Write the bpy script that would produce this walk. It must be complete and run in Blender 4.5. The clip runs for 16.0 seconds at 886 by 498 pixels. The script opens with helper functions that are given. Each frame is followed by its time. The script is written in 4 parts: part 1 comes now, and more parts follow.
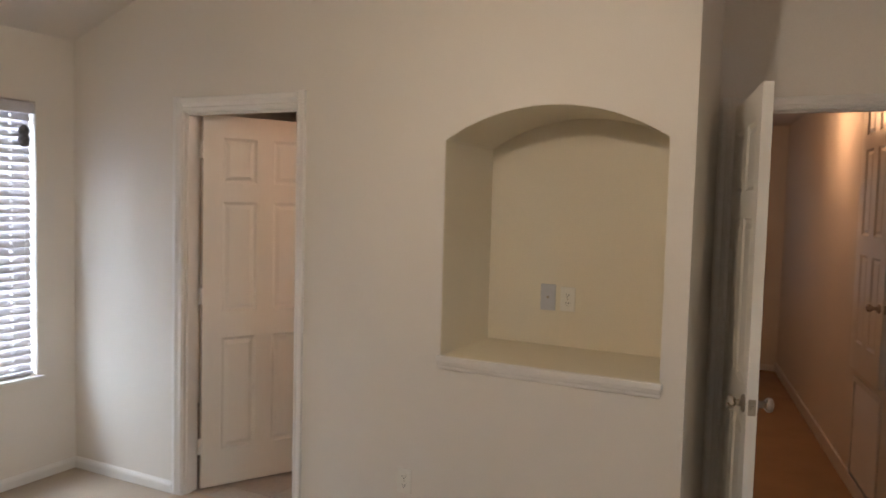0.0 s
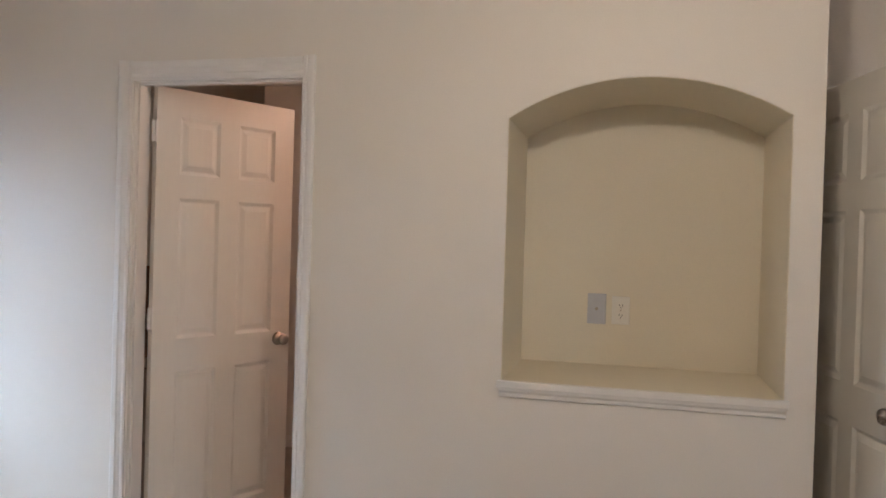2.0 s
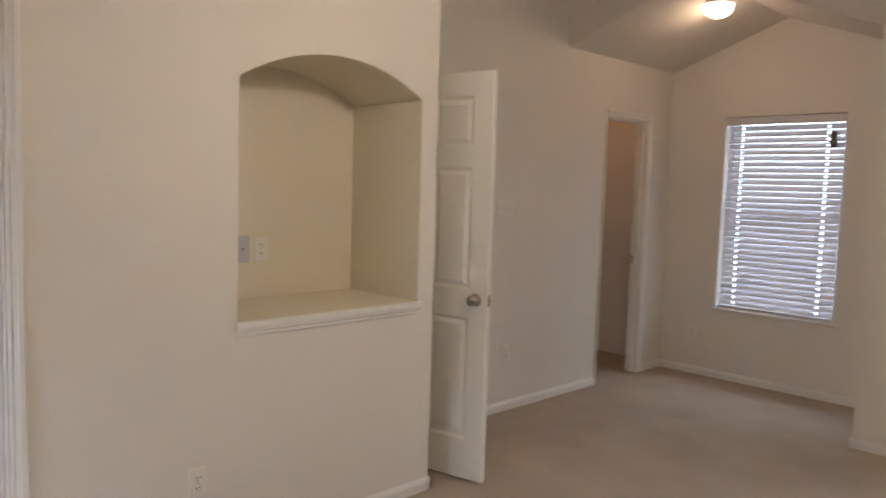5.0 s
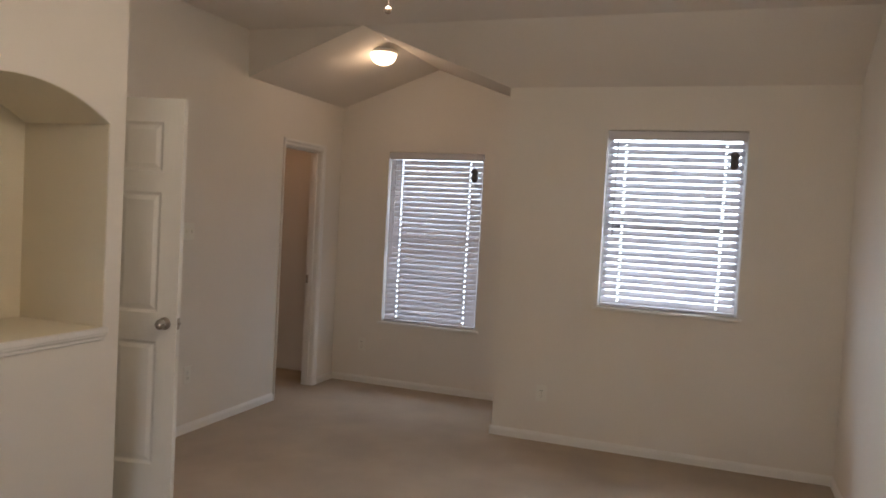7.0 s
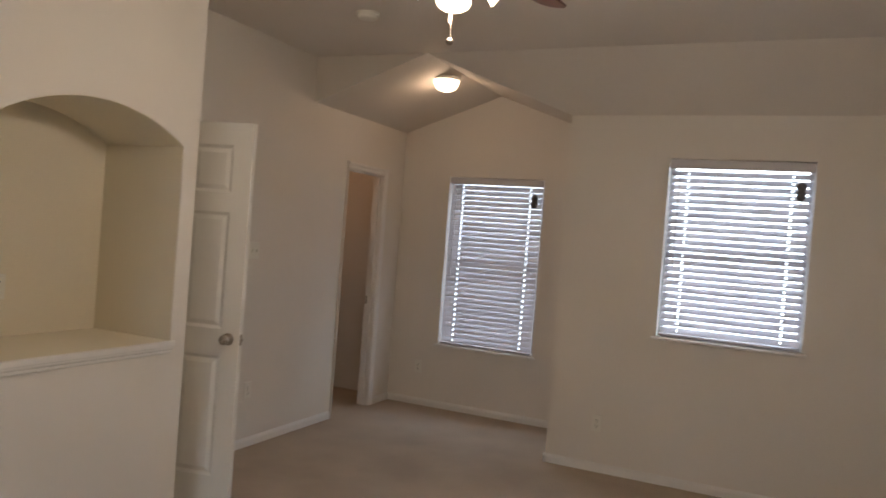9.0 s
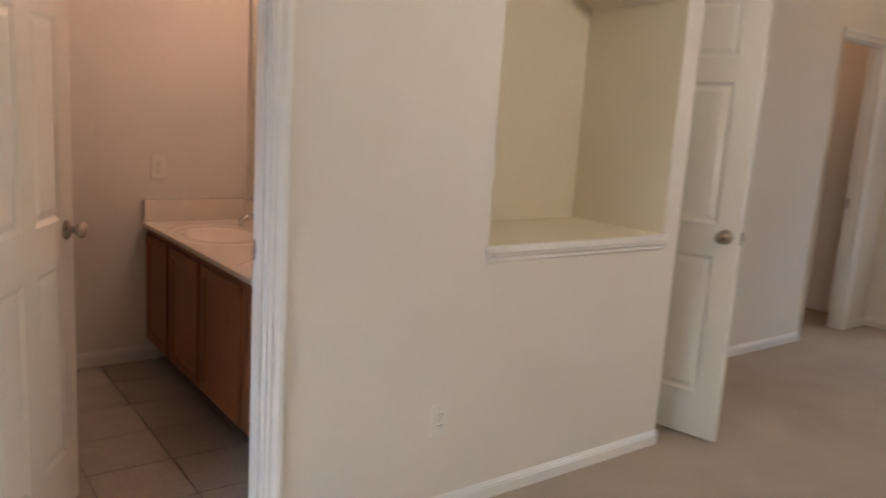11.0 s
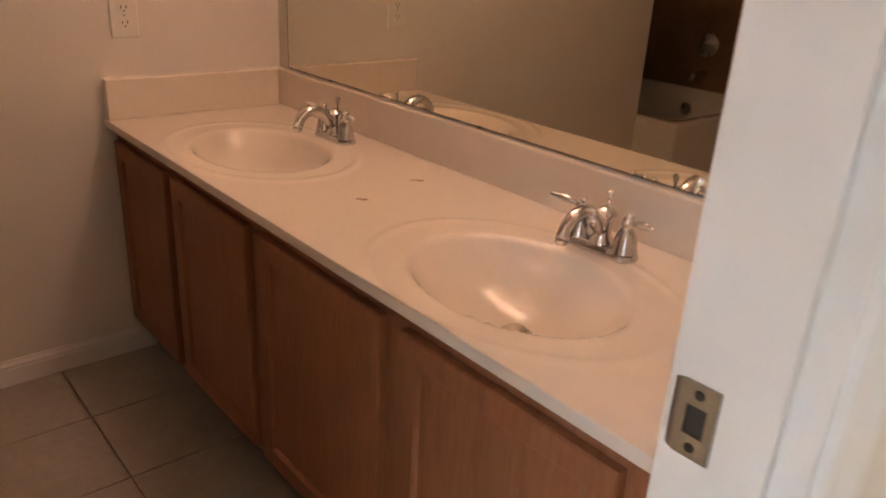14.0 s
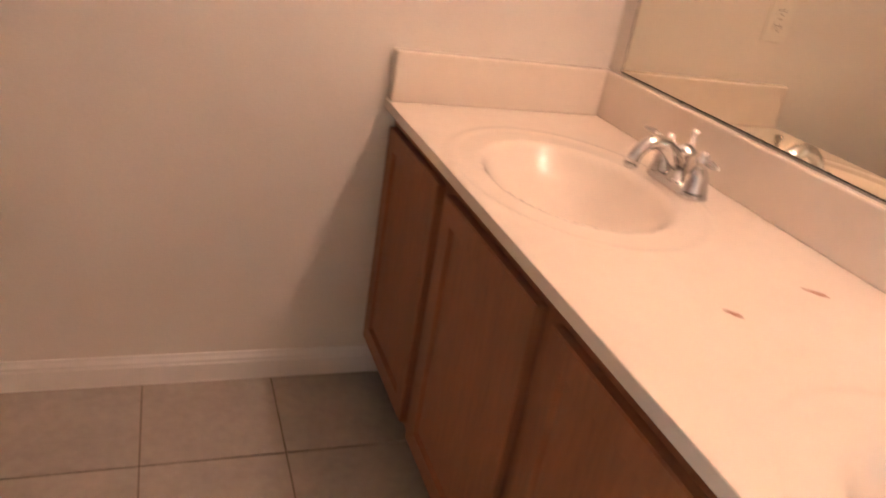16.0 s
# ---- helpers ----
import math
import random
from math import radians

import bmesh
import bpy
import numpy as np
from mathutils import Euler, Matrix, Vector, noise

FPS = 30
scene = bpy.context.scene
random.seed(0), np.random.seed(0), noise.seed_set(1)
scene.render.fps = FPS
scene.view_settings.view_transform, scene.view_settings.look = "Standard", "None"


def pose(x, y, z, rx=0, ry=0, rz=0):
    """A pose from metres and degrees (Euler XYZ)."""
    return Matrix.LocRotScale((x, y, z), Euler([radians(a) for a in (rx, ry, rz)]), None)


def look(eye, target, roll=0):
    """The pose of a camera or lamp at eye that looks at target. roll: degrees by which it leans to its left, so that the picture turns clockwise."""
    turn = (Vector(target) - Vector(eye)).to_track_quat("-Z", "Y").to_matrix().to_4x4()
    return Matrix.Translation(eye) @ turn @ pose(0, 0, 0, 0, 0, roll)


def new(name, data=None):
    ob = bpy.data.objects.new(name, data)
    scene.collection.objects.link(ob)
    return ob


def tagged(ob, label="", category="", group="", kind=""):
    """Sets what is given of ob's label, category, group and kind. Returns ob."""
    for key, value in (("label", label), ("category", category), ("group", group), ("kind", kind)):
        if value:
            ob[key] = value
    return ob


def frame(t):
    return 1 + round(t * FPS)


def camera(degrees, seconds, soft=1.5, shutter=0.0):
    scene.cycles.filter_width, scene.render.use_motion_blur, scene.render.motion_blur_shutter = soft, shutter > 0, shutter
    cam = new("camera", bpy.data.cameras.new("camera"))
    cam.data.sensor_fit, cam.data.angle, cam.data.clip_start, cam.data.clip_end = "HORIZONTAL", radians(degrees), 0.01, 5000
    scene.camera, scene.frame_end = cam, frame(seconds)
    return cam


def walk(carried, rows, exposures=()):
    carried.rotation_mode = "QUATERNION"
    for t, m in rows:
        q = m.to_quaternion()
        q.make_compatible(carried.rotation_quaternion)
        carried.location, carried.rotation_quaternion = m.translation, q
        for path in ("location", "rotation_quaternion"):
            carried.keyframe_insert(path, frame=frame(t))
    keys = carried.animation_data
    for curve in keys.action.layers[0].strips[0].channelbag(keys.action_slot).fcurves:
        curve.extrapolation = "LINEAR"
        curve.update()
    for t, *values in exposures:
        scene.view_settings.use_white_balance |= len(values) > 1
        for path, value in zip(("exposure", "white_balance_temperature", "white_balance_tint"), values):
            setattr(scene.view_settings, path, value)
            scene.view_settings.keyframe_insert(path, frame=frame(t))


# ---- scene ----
cam = camera(61.1, 16.0, soft=1.6, shutter=0.4)
PATH = [
    (0, (0.433, -2.888, 1.6), (-0.469, -1.107, 1.476), 1.5),
    (0.5, (0.245, -2.875, 1.545), (-0.495, -1.019, 1.463), 2.1),
    (1, (0.003, -2.788, 1.515), (-0.645, -0.897, 1.456), 2.2),
    (1.5, (-0.331, -2.69, 1.448), (-0.897, -0.772, 1.427), 2.2),
    (2, (-0.61, -2.644, 1.424), (-1.085, -0.701, 1.402), 1.7),
    (2.5, (-0.976, -2.731, 1.46), (-1.146, -0.739, 1.394), 1.9),
    (3, (-1.267, -2.829, 1.422), (-1.098, -0.838, 1.343), 1.9),
    (5.5, (-2.638, -2.487, 1.495), (-1.03, -1.311, 1.316), 2.0),
    (6, (-2.71, -2.443, 1.496), (-0.952, -1.504, 1.329), 2.3),
    (6.5, (-2.763, -2.556, 1.513), (-0.924, -1.781, 1.376), 2.6),
    (7, (-2.792, -2.627, 1.525), (-0.915, -1.942, 1.44), 3.1),
    (7.5, (-2.791, -2.655, 1.544), (-0.907, -1.986, 1.517), 3.5),
    (8, (-2.816, -2.678, 1.541), (-0.932, -2.007, 1.55), 3.4),
    (10.5, (-2.826, -2.363, 1.472), (-1.42, -0.966, 1.204), 4.7),
    (11, (-2.653, -1.913, 1.352), (-1.473, -0.336, 1.008), 3.6),
    (11.5, (-2.59, -1.588, 1.296), (-1.539, 0.062, 0.882), 3.1),
    (12, (-2.483, -1.169, 1.295), (-1.431, 0.461, 0.806), 3.0),
    (12.5, (-2.406, -0.835, 1.283), (-1.293, 0.744, 0.765), 2.1),
    (13, (-2.352, -0.523, 1.275), (-1.156, 0.979, 0.715), 1.9),
    (13.5, (-2.355, -0.285, 1.286), (-1.059, 1.095, 0.64), 4.4),
    (14, (-2.252, -0.132, 1.249), (-1.031, 1.257, 0.486), 3.3),
    (14.5, (-2.162, 0.021, 1.18), (-1.055, 1.446, 0.318), 3.5),
    (15, (-2.133, 0.135, 1.137), (-1.121, 1.596, 0.219), 5.5),
    (15.5, (-2.119, 0.267, 1.129), (-1.224, 1.818, 0.238), 7.4),
    (16, (-2.088, 0.447, 1.159), (-1.389, 2.121, 0.318), 9.9),
]

walk(cam, [(t, look(eye, target, roll)) for t, eye, target, roll in PATH], [(0.0, 0.07, 6300, 10), (1.0, 0.27, 5950, 10), (3.0, 0.30, 5800, 10), (5.5, 0.40, 6150, 10), (8.0, -0.13, 6200, 10), (10.5, 0.40, 6100, 10), (11.0, 0.52, 6000, 10), (12.5, 0.82, 5700, 10), (13.8, 0.83, 6450, 10), (14.5, 1.27, 6650, 10), (16.0, 1.93, 5900, 10)])

# ---- world and lights ----
world = bpy.data.worlds.new("sky")
scene.world = world
world.use_nodes = True
wn = world.node_tree.nodes
sky = wn.new("ShaderNodeTexSky")
sky.sky_type = "NISHITA"
sky.sun_disc = False
sky.sun_elevation = radians(50)
sky.sun_rotation = radians(200)
world.node_tree.links.new(sky.outputs[0], wn["Background"].inputs[0])
wn["Background"].inputs[1].default_value = 0.12


def area_lamp(name, m, w, h, watts, colour):
    lamp = bpy.data.lights.new(name, "AREA")
    lamp.shape, lamp.size, lamp.size_y, lamp.energy, lamp.color = "RECTANGLE", w, h, watts, colour
    ob = new(name, lamp)
    ob.matrix_world = m
    return ob


def bulb_lamp(name, x, y, z, watts, colour, radius=0.03):
    lamp = bpy.data.lights.new(name, "POINT")
    lamp.energy, lamp.color, lamp.shadow_soft_size = watts, colour, radius
    ob = new(name, lamp)
    ob.location = (x, y, z)
    return ob


sun = bpy.data.lights.new("sun", "SUN")
sun.energy, sun.angle, sun.color = 2.5, radians(0.5), (1.0, 0.95, 0.88)
new("sun", sun).rotation_euler = (radians(40), 0, radians(200))

WARM = (1.0, 0.57, 0.37)
WARM2 = (1.0, 0.68, 0.42)
REDDISH = (1.0, 0.50, 0.24)
FANLIGHT = (1.0, 0.84, 0.66)
DAY = (0.74, 0.87, 1.0)

# ---- plan ----
WEST, EAST, ALC, SOUTH, NORTH, PROT = -3.405, 2.338, 3.284, -3.385, 0.612, -1.196
TH = 0.10
EAVE, TOP = 2.455, 2.785
BX0, BX1 = -2.563, -1.811          # bathroom doorway
HX0, HX1 = 0.065, 0.850            # hall doorway
CX0, CX1 = 2.326, 2.932            # closet doorway
DH = 2.04
NX0, NX1, NZ0, NZS, NZT, ND = -1.031, -0.094, 0.932, 1.866, 2.003, 0.517
MIR, FAR = -1.072, 2.045           # bathroom mirror wall and end wall
WEND = -3.04
BWEST, BNORTH = -4.12, 2.92        # bathroom tub end
W1 = (-0.738, 0.141, 0.572, 2.075)
W2 = (-2.770, -1.888, 0.980, 2.170)
W3 = (-1.10, -0.235, 0.590, 2.085)

area_lamp("window_daylight", pose(ALC + 0.32, (W1[0] + W1[1]) / 2, 1.33, 0, 90, 0), 1.55, 0.9, 24, DAY)
area_lamp("window_daylight", pose(EAST + 0.32, (W2[0] + W2[1]) / 2, 1.55, 0, 90, 0), 1.25, 0.95, 36, DAY)
area_lamp("window_daylight", pose(WEST - 0.32, (W3[0] + W3[1]) / 2, 1.35, 0, -90, 0), 1.6, 0.9, 92, DAY)


# ---- materials ----
def mat(name, colour, rough=0.6, metal=0.0, var=0.06, scale=6.0, fine=60.0, bump=0.1, dist=0.002, warp=None, spec=0.5, coat=0.0):
    """A surface with colour variation at two scales and fine relief."""
    m = bpy.data.materials.new(name)
    m.use_nodes = True
    nt = m.node_tree
    n, l = nt.nodes, nt.links
    b = n["Principled BSDF"]
    co = n.new("ShaderNodeTexCoord")
    mp = n.new("ShaderNodeMapping")
    if warp:
        mp.inputs["Scale"].default_value = warp
    geo = n.new("ShaderNodeNewGeometry")
    l.new(geo.outputs["Position"], mp.inputs[0])
    n1 = n.new("ShaderNodeTexNoise")
    n1.inputs["Scale"].default_value, n1.inputs["Detail"].default_value = scale, 4
    n2 = n.new("ShaderNodeTexNoise")
    n2.inputs["Scale"].default_value, n2.inputs["Detail"].default_value = fine, 3
    l.new(mp.outputs[0], n1.inputs["Vector"])
    l.new(mp.outputs[0], n2.inputs["Vector"])
    add = n.new("ShaderNodeMath")
    l.new(n1.outputs[0], add.inputs[0])
    l.new(n2.outputs[0], add.inputs[1])
    ramp = n.new("ShaderNodeMapRange")
    ramp.inputs[1].default_value, ramp.inputs[2].default_value = 0.7, 1.3
    ramp.inputs[3].default_value, ramp.inputs[4].default_value = 1 - var, 1 + var
    l.new(add.outputs[0], ramp.inputs[0])
    mix = n.new("ShaderNodeVectorMath")
    mix.operation = "SCALE"
    mix.inputs[0].default_value = colour
    l.new(ramp.outputs[0], mix.inputs["Scale"])
    l.new(mix.outputs[0], b.inputs["Base Color"])
    r2 = n.new("ShaderNodeMapRange")
    r2.inputs[3].default_value, r2.inputs[4].default_value = rough * 0.85, min(1.0, rough * 1.15)
    l.new(n1.outputs[0], r2.inputs[0])
    l.new(r2.outputs[0], b.inputs["Roughness"])
    b.inputs["Metallic"].default_value = metal
    b.inputs["Specular IOR Level"].default_value = spec
    b.inputs["Coat Weight"].default_value = coat
    if bump:
        bp = n.new("ShaderNodeBump")
        bp.inputs["Strength"].default_value, bp.inputs["Distance"].default_value = bump, dist
        l.new(n2.outputs[0], bp.inputs["Height"])
        l.new(bp.outputs[0], b.inputs["Normal"])
    return m


def glow(name, colour, strength):
    m = bpy.data.materials.new(name)
    m.use_nodes = True
    b = m.node_tree.nodes["Principled BSDF"]
    b.inputs["Base Color"].default_value = (0.9, 0.85, 0.75, 1)
    b.inputs["Emission Color"].default_value = (*colour, 1)
    b.inputs["Emission Strength"].default_value = strength
    return m


def glass(name):
    m = bpy.data.materials.new(name)
    m.use_nodes = True
    b = m.node_tree.nodes["Principled BSDF"]
    b.inputs["Transmission Weight"].default_value, b.inputs["Roughness"].default_value, b.inputs["IOR"].default_value = 1.0, 0.0, 1.45
    return m


M_WALL = mat("wall_paint", (0.76, 0.71, 0.645), 0.62, var=0.035, scale=1.6, fine=220, bump=0.25, dist=0.0015)
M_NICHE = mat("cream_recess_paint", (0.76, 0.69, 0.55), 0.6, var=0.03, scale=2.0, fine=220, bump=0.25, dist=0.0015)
M_CEIL = mat("ceiling_paint", (0.72, 0.665, 0.60), 0.9, var=0.03, scale=1.2, fine=160, bump=0.5, dist=0.003)
M_TRIM = mat("trim_paint", (0.80, 0.77, 0.73), 0.34, var=0.015, scale=3, fine=30, bump=0.0)
M_DOOR = mat("door_paint", (0.80, 0.765, 0.70), 0.30, var=0.015, scale=3, fine=70, bump=0.03, warp=(1, 1, 0.15))
M_CARPET = mat("carpet", (0.50, 0.41, 0.32), 0.95, var=0.16, scale=2.2, fine=420, bump=0.9, dist=0.006, spec=0.1)
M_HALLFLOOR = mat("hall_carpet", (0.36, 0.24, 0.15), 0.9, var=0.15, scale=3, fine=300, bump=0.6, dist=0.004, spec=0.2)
M_TILE = mat("floor_tile", (0.375, 0.33, 0.285), 0.38, var=0.10, scale=9, fine=40, bump=0.15)
M_GROUT = mat("grout", (0.22, 0.18, 0.145), 0.8, var=0.15, scale=8)
M_MARBLE = mat("cultured_marble", (0.80, 0.715, 0.62), 0.03, var=0.02, scale=5, fine=30, bump=0.0, spec=0.5)
M_OAK = mat("vanity_wood", (0.30, 0.122, 0.056), 0.46, var=0.16, scale=5, fine=40, bump=0.12, warp=(3, 3, 0.35), spec=0.3)
# near-black brown: the shade under the cabinet is put into this colour
M_TOE_SHADE = mat("toe_kick_painted_shade", (0.10, 0.045, 0.02), 0.6, var=0.1)
M_CHROME = mat("chrome", (0.66, 0.65, 0.65), 0.08, 1.0, var=0.02, bump=0.0)
M_NICKEL = mat("satin_nickel", (0.38, 0.33, 0.28), 0.28, 1.0, var=0.06, scale=30, bump=0.0)
M_STEEL = mat("strike_steel", (0.42, 0.37, 0.30), 0.38, 1.0, var=0.12, scale=40, fine=200, bump=0.1)
M_MIRROR = mat("mirror_silver", (0.76, 0.74, 0.64), 0.01, 1.0, var=0.0, bump=0.0)
M_MEDGE = mat("mirror_edge", (0.06, 0.05, 0.04), 0.4, var=0.2, scale=30)
M_PLATE = mat("plate_plastic", (0.78, 0.75, 0.68), 0.3, var=0.02)
M_PLATEGREY = mat("plate_grey", (0.50, 0.50, 0.52), 0.35, var=0.04)
M_DARK = mat("dark_slot", (0.03, 0.025, 0.02), 0.6, var=0.1)
M_SLAT = mat("blind_slat", (0.62, 0.59, 0.61), 0.45, var=0.03, scale=10, fine=80, bump=0.05)
M_CORD = mat("blind_cord", (0.60, 0.60, 0.60), 0.8)
# darkened copy of the cord: the backlit silhouette is painted into its colour
M_KNOT_BACKLIT = mat("cord_backlit_dark", (0.16, 0.15, 0.15), 0.85, var=0.3, scale=60)
M_FANWOOD = mat("fan_blade_wood", (0.10, 0.035, 0.018), 0.4, var=0.25, scale=8, fine=50, warp=(1, 8, 1))
M_FANMETAL = mat("fan_brushed_metal", (0.30, 0.24, 0.19), 0.35, 1.0, var=0.1)
M_TUB = mat("tub_enamel", (0.62, 0.58, 0.52), 0.12, var=0.02, bump=0.0, coat=0.5)
M_SHOWER = mat("surround_tile", (0.22, 0.125, 0.07), 0.3, var=0.2, scale=6, fine=40, bump=0.1)
M_STAIN = mat("rust_stain", (0.28, 0.09, 0.03), 0.5, var=0.3, scale=60)
M_VINYL = mat("window_vinyl", (0.8, 0.8, 0.8), 0.4, var=0.02)
M_GLASS = glass("window_glass")
M_BULB = glow("lit_glass", (1.0, 0.72, 0.40), 9.0)
M_DOME = glow("lit_dome", (1.0, 0.68, 0.44), 6.0)
M_VBULB = glow("vanity_bulb", (1.0, 0.60, 0.41), 20.0)


# ---- mesh helpers ----
def mesh_of(name, bm, material, smooth=False):
    me = bpy.data.meshes.new(name)
    bmesh.ops.recalc_face_normals(bm, faces=bm.faces)
    bm.to_mesh(me)
    bm.free()
    me.materials.append(material)
    if smooth:
        for p in me.polygons:
            p.use_smooth = True
    return me


def part(name, bm, material, parent, label="", smooth=False):
    ob = new(name, mesh_of(name, bm, material, smooth))
    ob.parent = parent
    if label:
        tagged(ob, label)
    return ob


def single(name, bm, material, label, category, kind="", group="", m=None, smooth=False):
    ob = new(name, mesh_of(name, bm, material, smooth))
    if m is not None:
        ob.matrix_world = m
    return tagged(ob, label, category, group, kind)


def thing(name, m, label, category, group="", kind=""):
    ob = new(name)
    ob.empty_display_size = 0.1
    ob.matrix_world = m
    return tagged(ob, label, category, group, kind)


def box(bm, x0, x1, y0, y1, z0, z1, bevel=0.0, seg=1):
    vs = bmesh.ops.create_cube(bm, size=1)["verts"]
    for v in vs:
        v.co = Vector(((x0 + x1) / 2 + v.co.x * (x1 - x0), (y0 + y1) / 2 + v.co.y * (y1 - y0), (z0 + z1) / 2 + v.co.z * (z1 - z0)))
    if bevel:
        es = list({e for v in vs for e in v.link_edges})
        bmesh.ops.bevel(bm, geom=es, offset=bevel, segments=seg, affect="EDGES", profile=0.5)
    return bm


def boxed(*a, **k):
    return box(bmesh.new(), *a, **k)


def prism(bm, pts, axis, a0, a1):
    """Extrudes a closed outline along an axis. pts lie in the other two axes, in xyz order."""
    def at(p, a):
        return {"x": (a, p[0], p[1]), "y": (p[0], a, p[1]), "z": (p[0], p[1], a)}[axis]
    lo = [bm.verts.new(at(p, a0)) for p in pts]
    hi = [bm.verts.new(at(p, a1)) for p in pts]
    bm.faces.new(lo)
    bm.faces.new(hi)
    for i in range(len(pts)):
        j = (i + 1) % len(pts)
        bm.faces.new((lo[i], lo[j], hi[j], hi[i]))
    return bm


def lathe(bm, profile, m=Matrix(), seg=24):
    """Turns a profile of (radius, height) about z, then applies m."""
    rings = []
    for r, z in profile:
        if r < 1e-5:
            rings.append([bm.verts.new(m @ Vector((0, 0, z)))])
        else:
            rings.append([bm.verts.new(m @ Vector((r * math.cos(2 * math.pi * i / seg), r * math.sin(2 * math.pi * i / seg), z))) for i in range(seg)])
    for a, b in zip(rings, rings[1:]):
        for i in range(seg):
            j = (i + 1) % seg
            if len(a) == 1 and len(b) == 1:
                continue
            if len(a) == 1:
                bm.faces.new((a[0], b[i], b[j]))
            elif len(b) == 1:
                bm.faces.new((a[i], a[j], b[0]))
            else:
                bm.faces.new((a[i], a[j], b[j], b[i]))
    return bm


def tube(bm, pts, radii, seg=12):
    """A round tube along points, with a radius at each."""
    pts = [Vector(p) for p in pts]
    rings = []
    for i, p in enumerate(pts):
        d = (pts[min(i + 1, len(pts) - 1)] - pts[max(i - 1, 0)]).normalized()
        q = d.to_track_quat("Z", "Y").to_matrix()
        rings.append([bm.verts.new(p + q @ Vector((radii[i] * math.cos(2 * math.pi * k / seg), radii[i] * math.sin(2 * math.pi * k / seg), 0))) for k in range(seg)])
    for a, b in zip(rings, rings[1:]):
        for k in range(seg):
            j = (k + 1) % seg
            bm.faces.new((a[k], a[j], b[j], b[k]))
    bm.faces.new(rings[0])
    bm.faces.new(rings[-1])
    return bm


def wall_mesh(axis, face, back, u0, u1, z0, z1, holes=()):
    """A wall of real thickness, from face to back, along u, with rectangular holes (u0, u1, z0, z1)."""
    bm = bmesh.new()
    lo, hi = min(face, back), max(face, back)

    def put(a, b, c, d):
        if b - a > 1e-4 and d - c > 1e-4:
            if axis == "x":
                box(bm, lo, hi, a, b, c, d)
            else:
                box(bm, a, b, lo, hi, c, d)
    u = u0
    for h in sorted(holes):
        put(u, h[0], z0, z1)
        put(h[0], h[1], z0, h[2])
        put(h[0], h[1], h[3], z1)
        u = h[1]
    put(u, u1, z0, z1)
    bmesh.ops.remove_doubles(bm, verts=bm.verts, dist=1e-5)
    return bm


def wall(name, axis, face, back, u0, u1, z0, z1, holes=(), material=None, label="off-white textured drywall wall"):
    return single(name, wall_mesh(axis, face, back, u0, u1, z0, z1, holes), material or M_WALL, label, "wall", "structure")


# ---- bedroom shell ----
FLOOR = thing("floor", Matrix(), "beige cut-pile bedroom carpet", "floor", kind="structure")
part("carpet", boxed(WEST - TH, ALC + TH, SOUTH - TH, 0.06, -0.12, 0.0), M_CARPET, FLOOR)
part("carpet", boxed(-0.10, ALC + TH, 0.06, NORTH + 0.06, -0.12, 0.0), M_CARPET, FLOOR)
HI = 2.95
wall("wall_west", "x", WEST, WEST - TH, SOUTH, 0.0, 0, HI, [W3])
wall("wall_south", "y", SOUTH, SOUTH - TH, WEST - TH, EAST + TH, 0, HI)
wall("wall_east", "x", EAST, EAST + TH, SOUTH, PROT - TH, 0, HI, [W2])
wall("wall_alcove_south", "y", PROT, PROT - TH, EAST, ALC + TH, 0, HI)
wall("wall_alcove_east", "x", ALC, ALC + TH, PROT, NORTH + TH, 0, HI, [W1])
wall("wall_north", "y", NORTH, NORTH + TH, 0.0, ALC, 0, HI, [(HX0, HX1, 0, DH), (CX0, CX1, 0, DH - 0.005)])
wall("wall_recess", "x", 0.0, -0.09, TH, NORTH + TH, 0, HI)


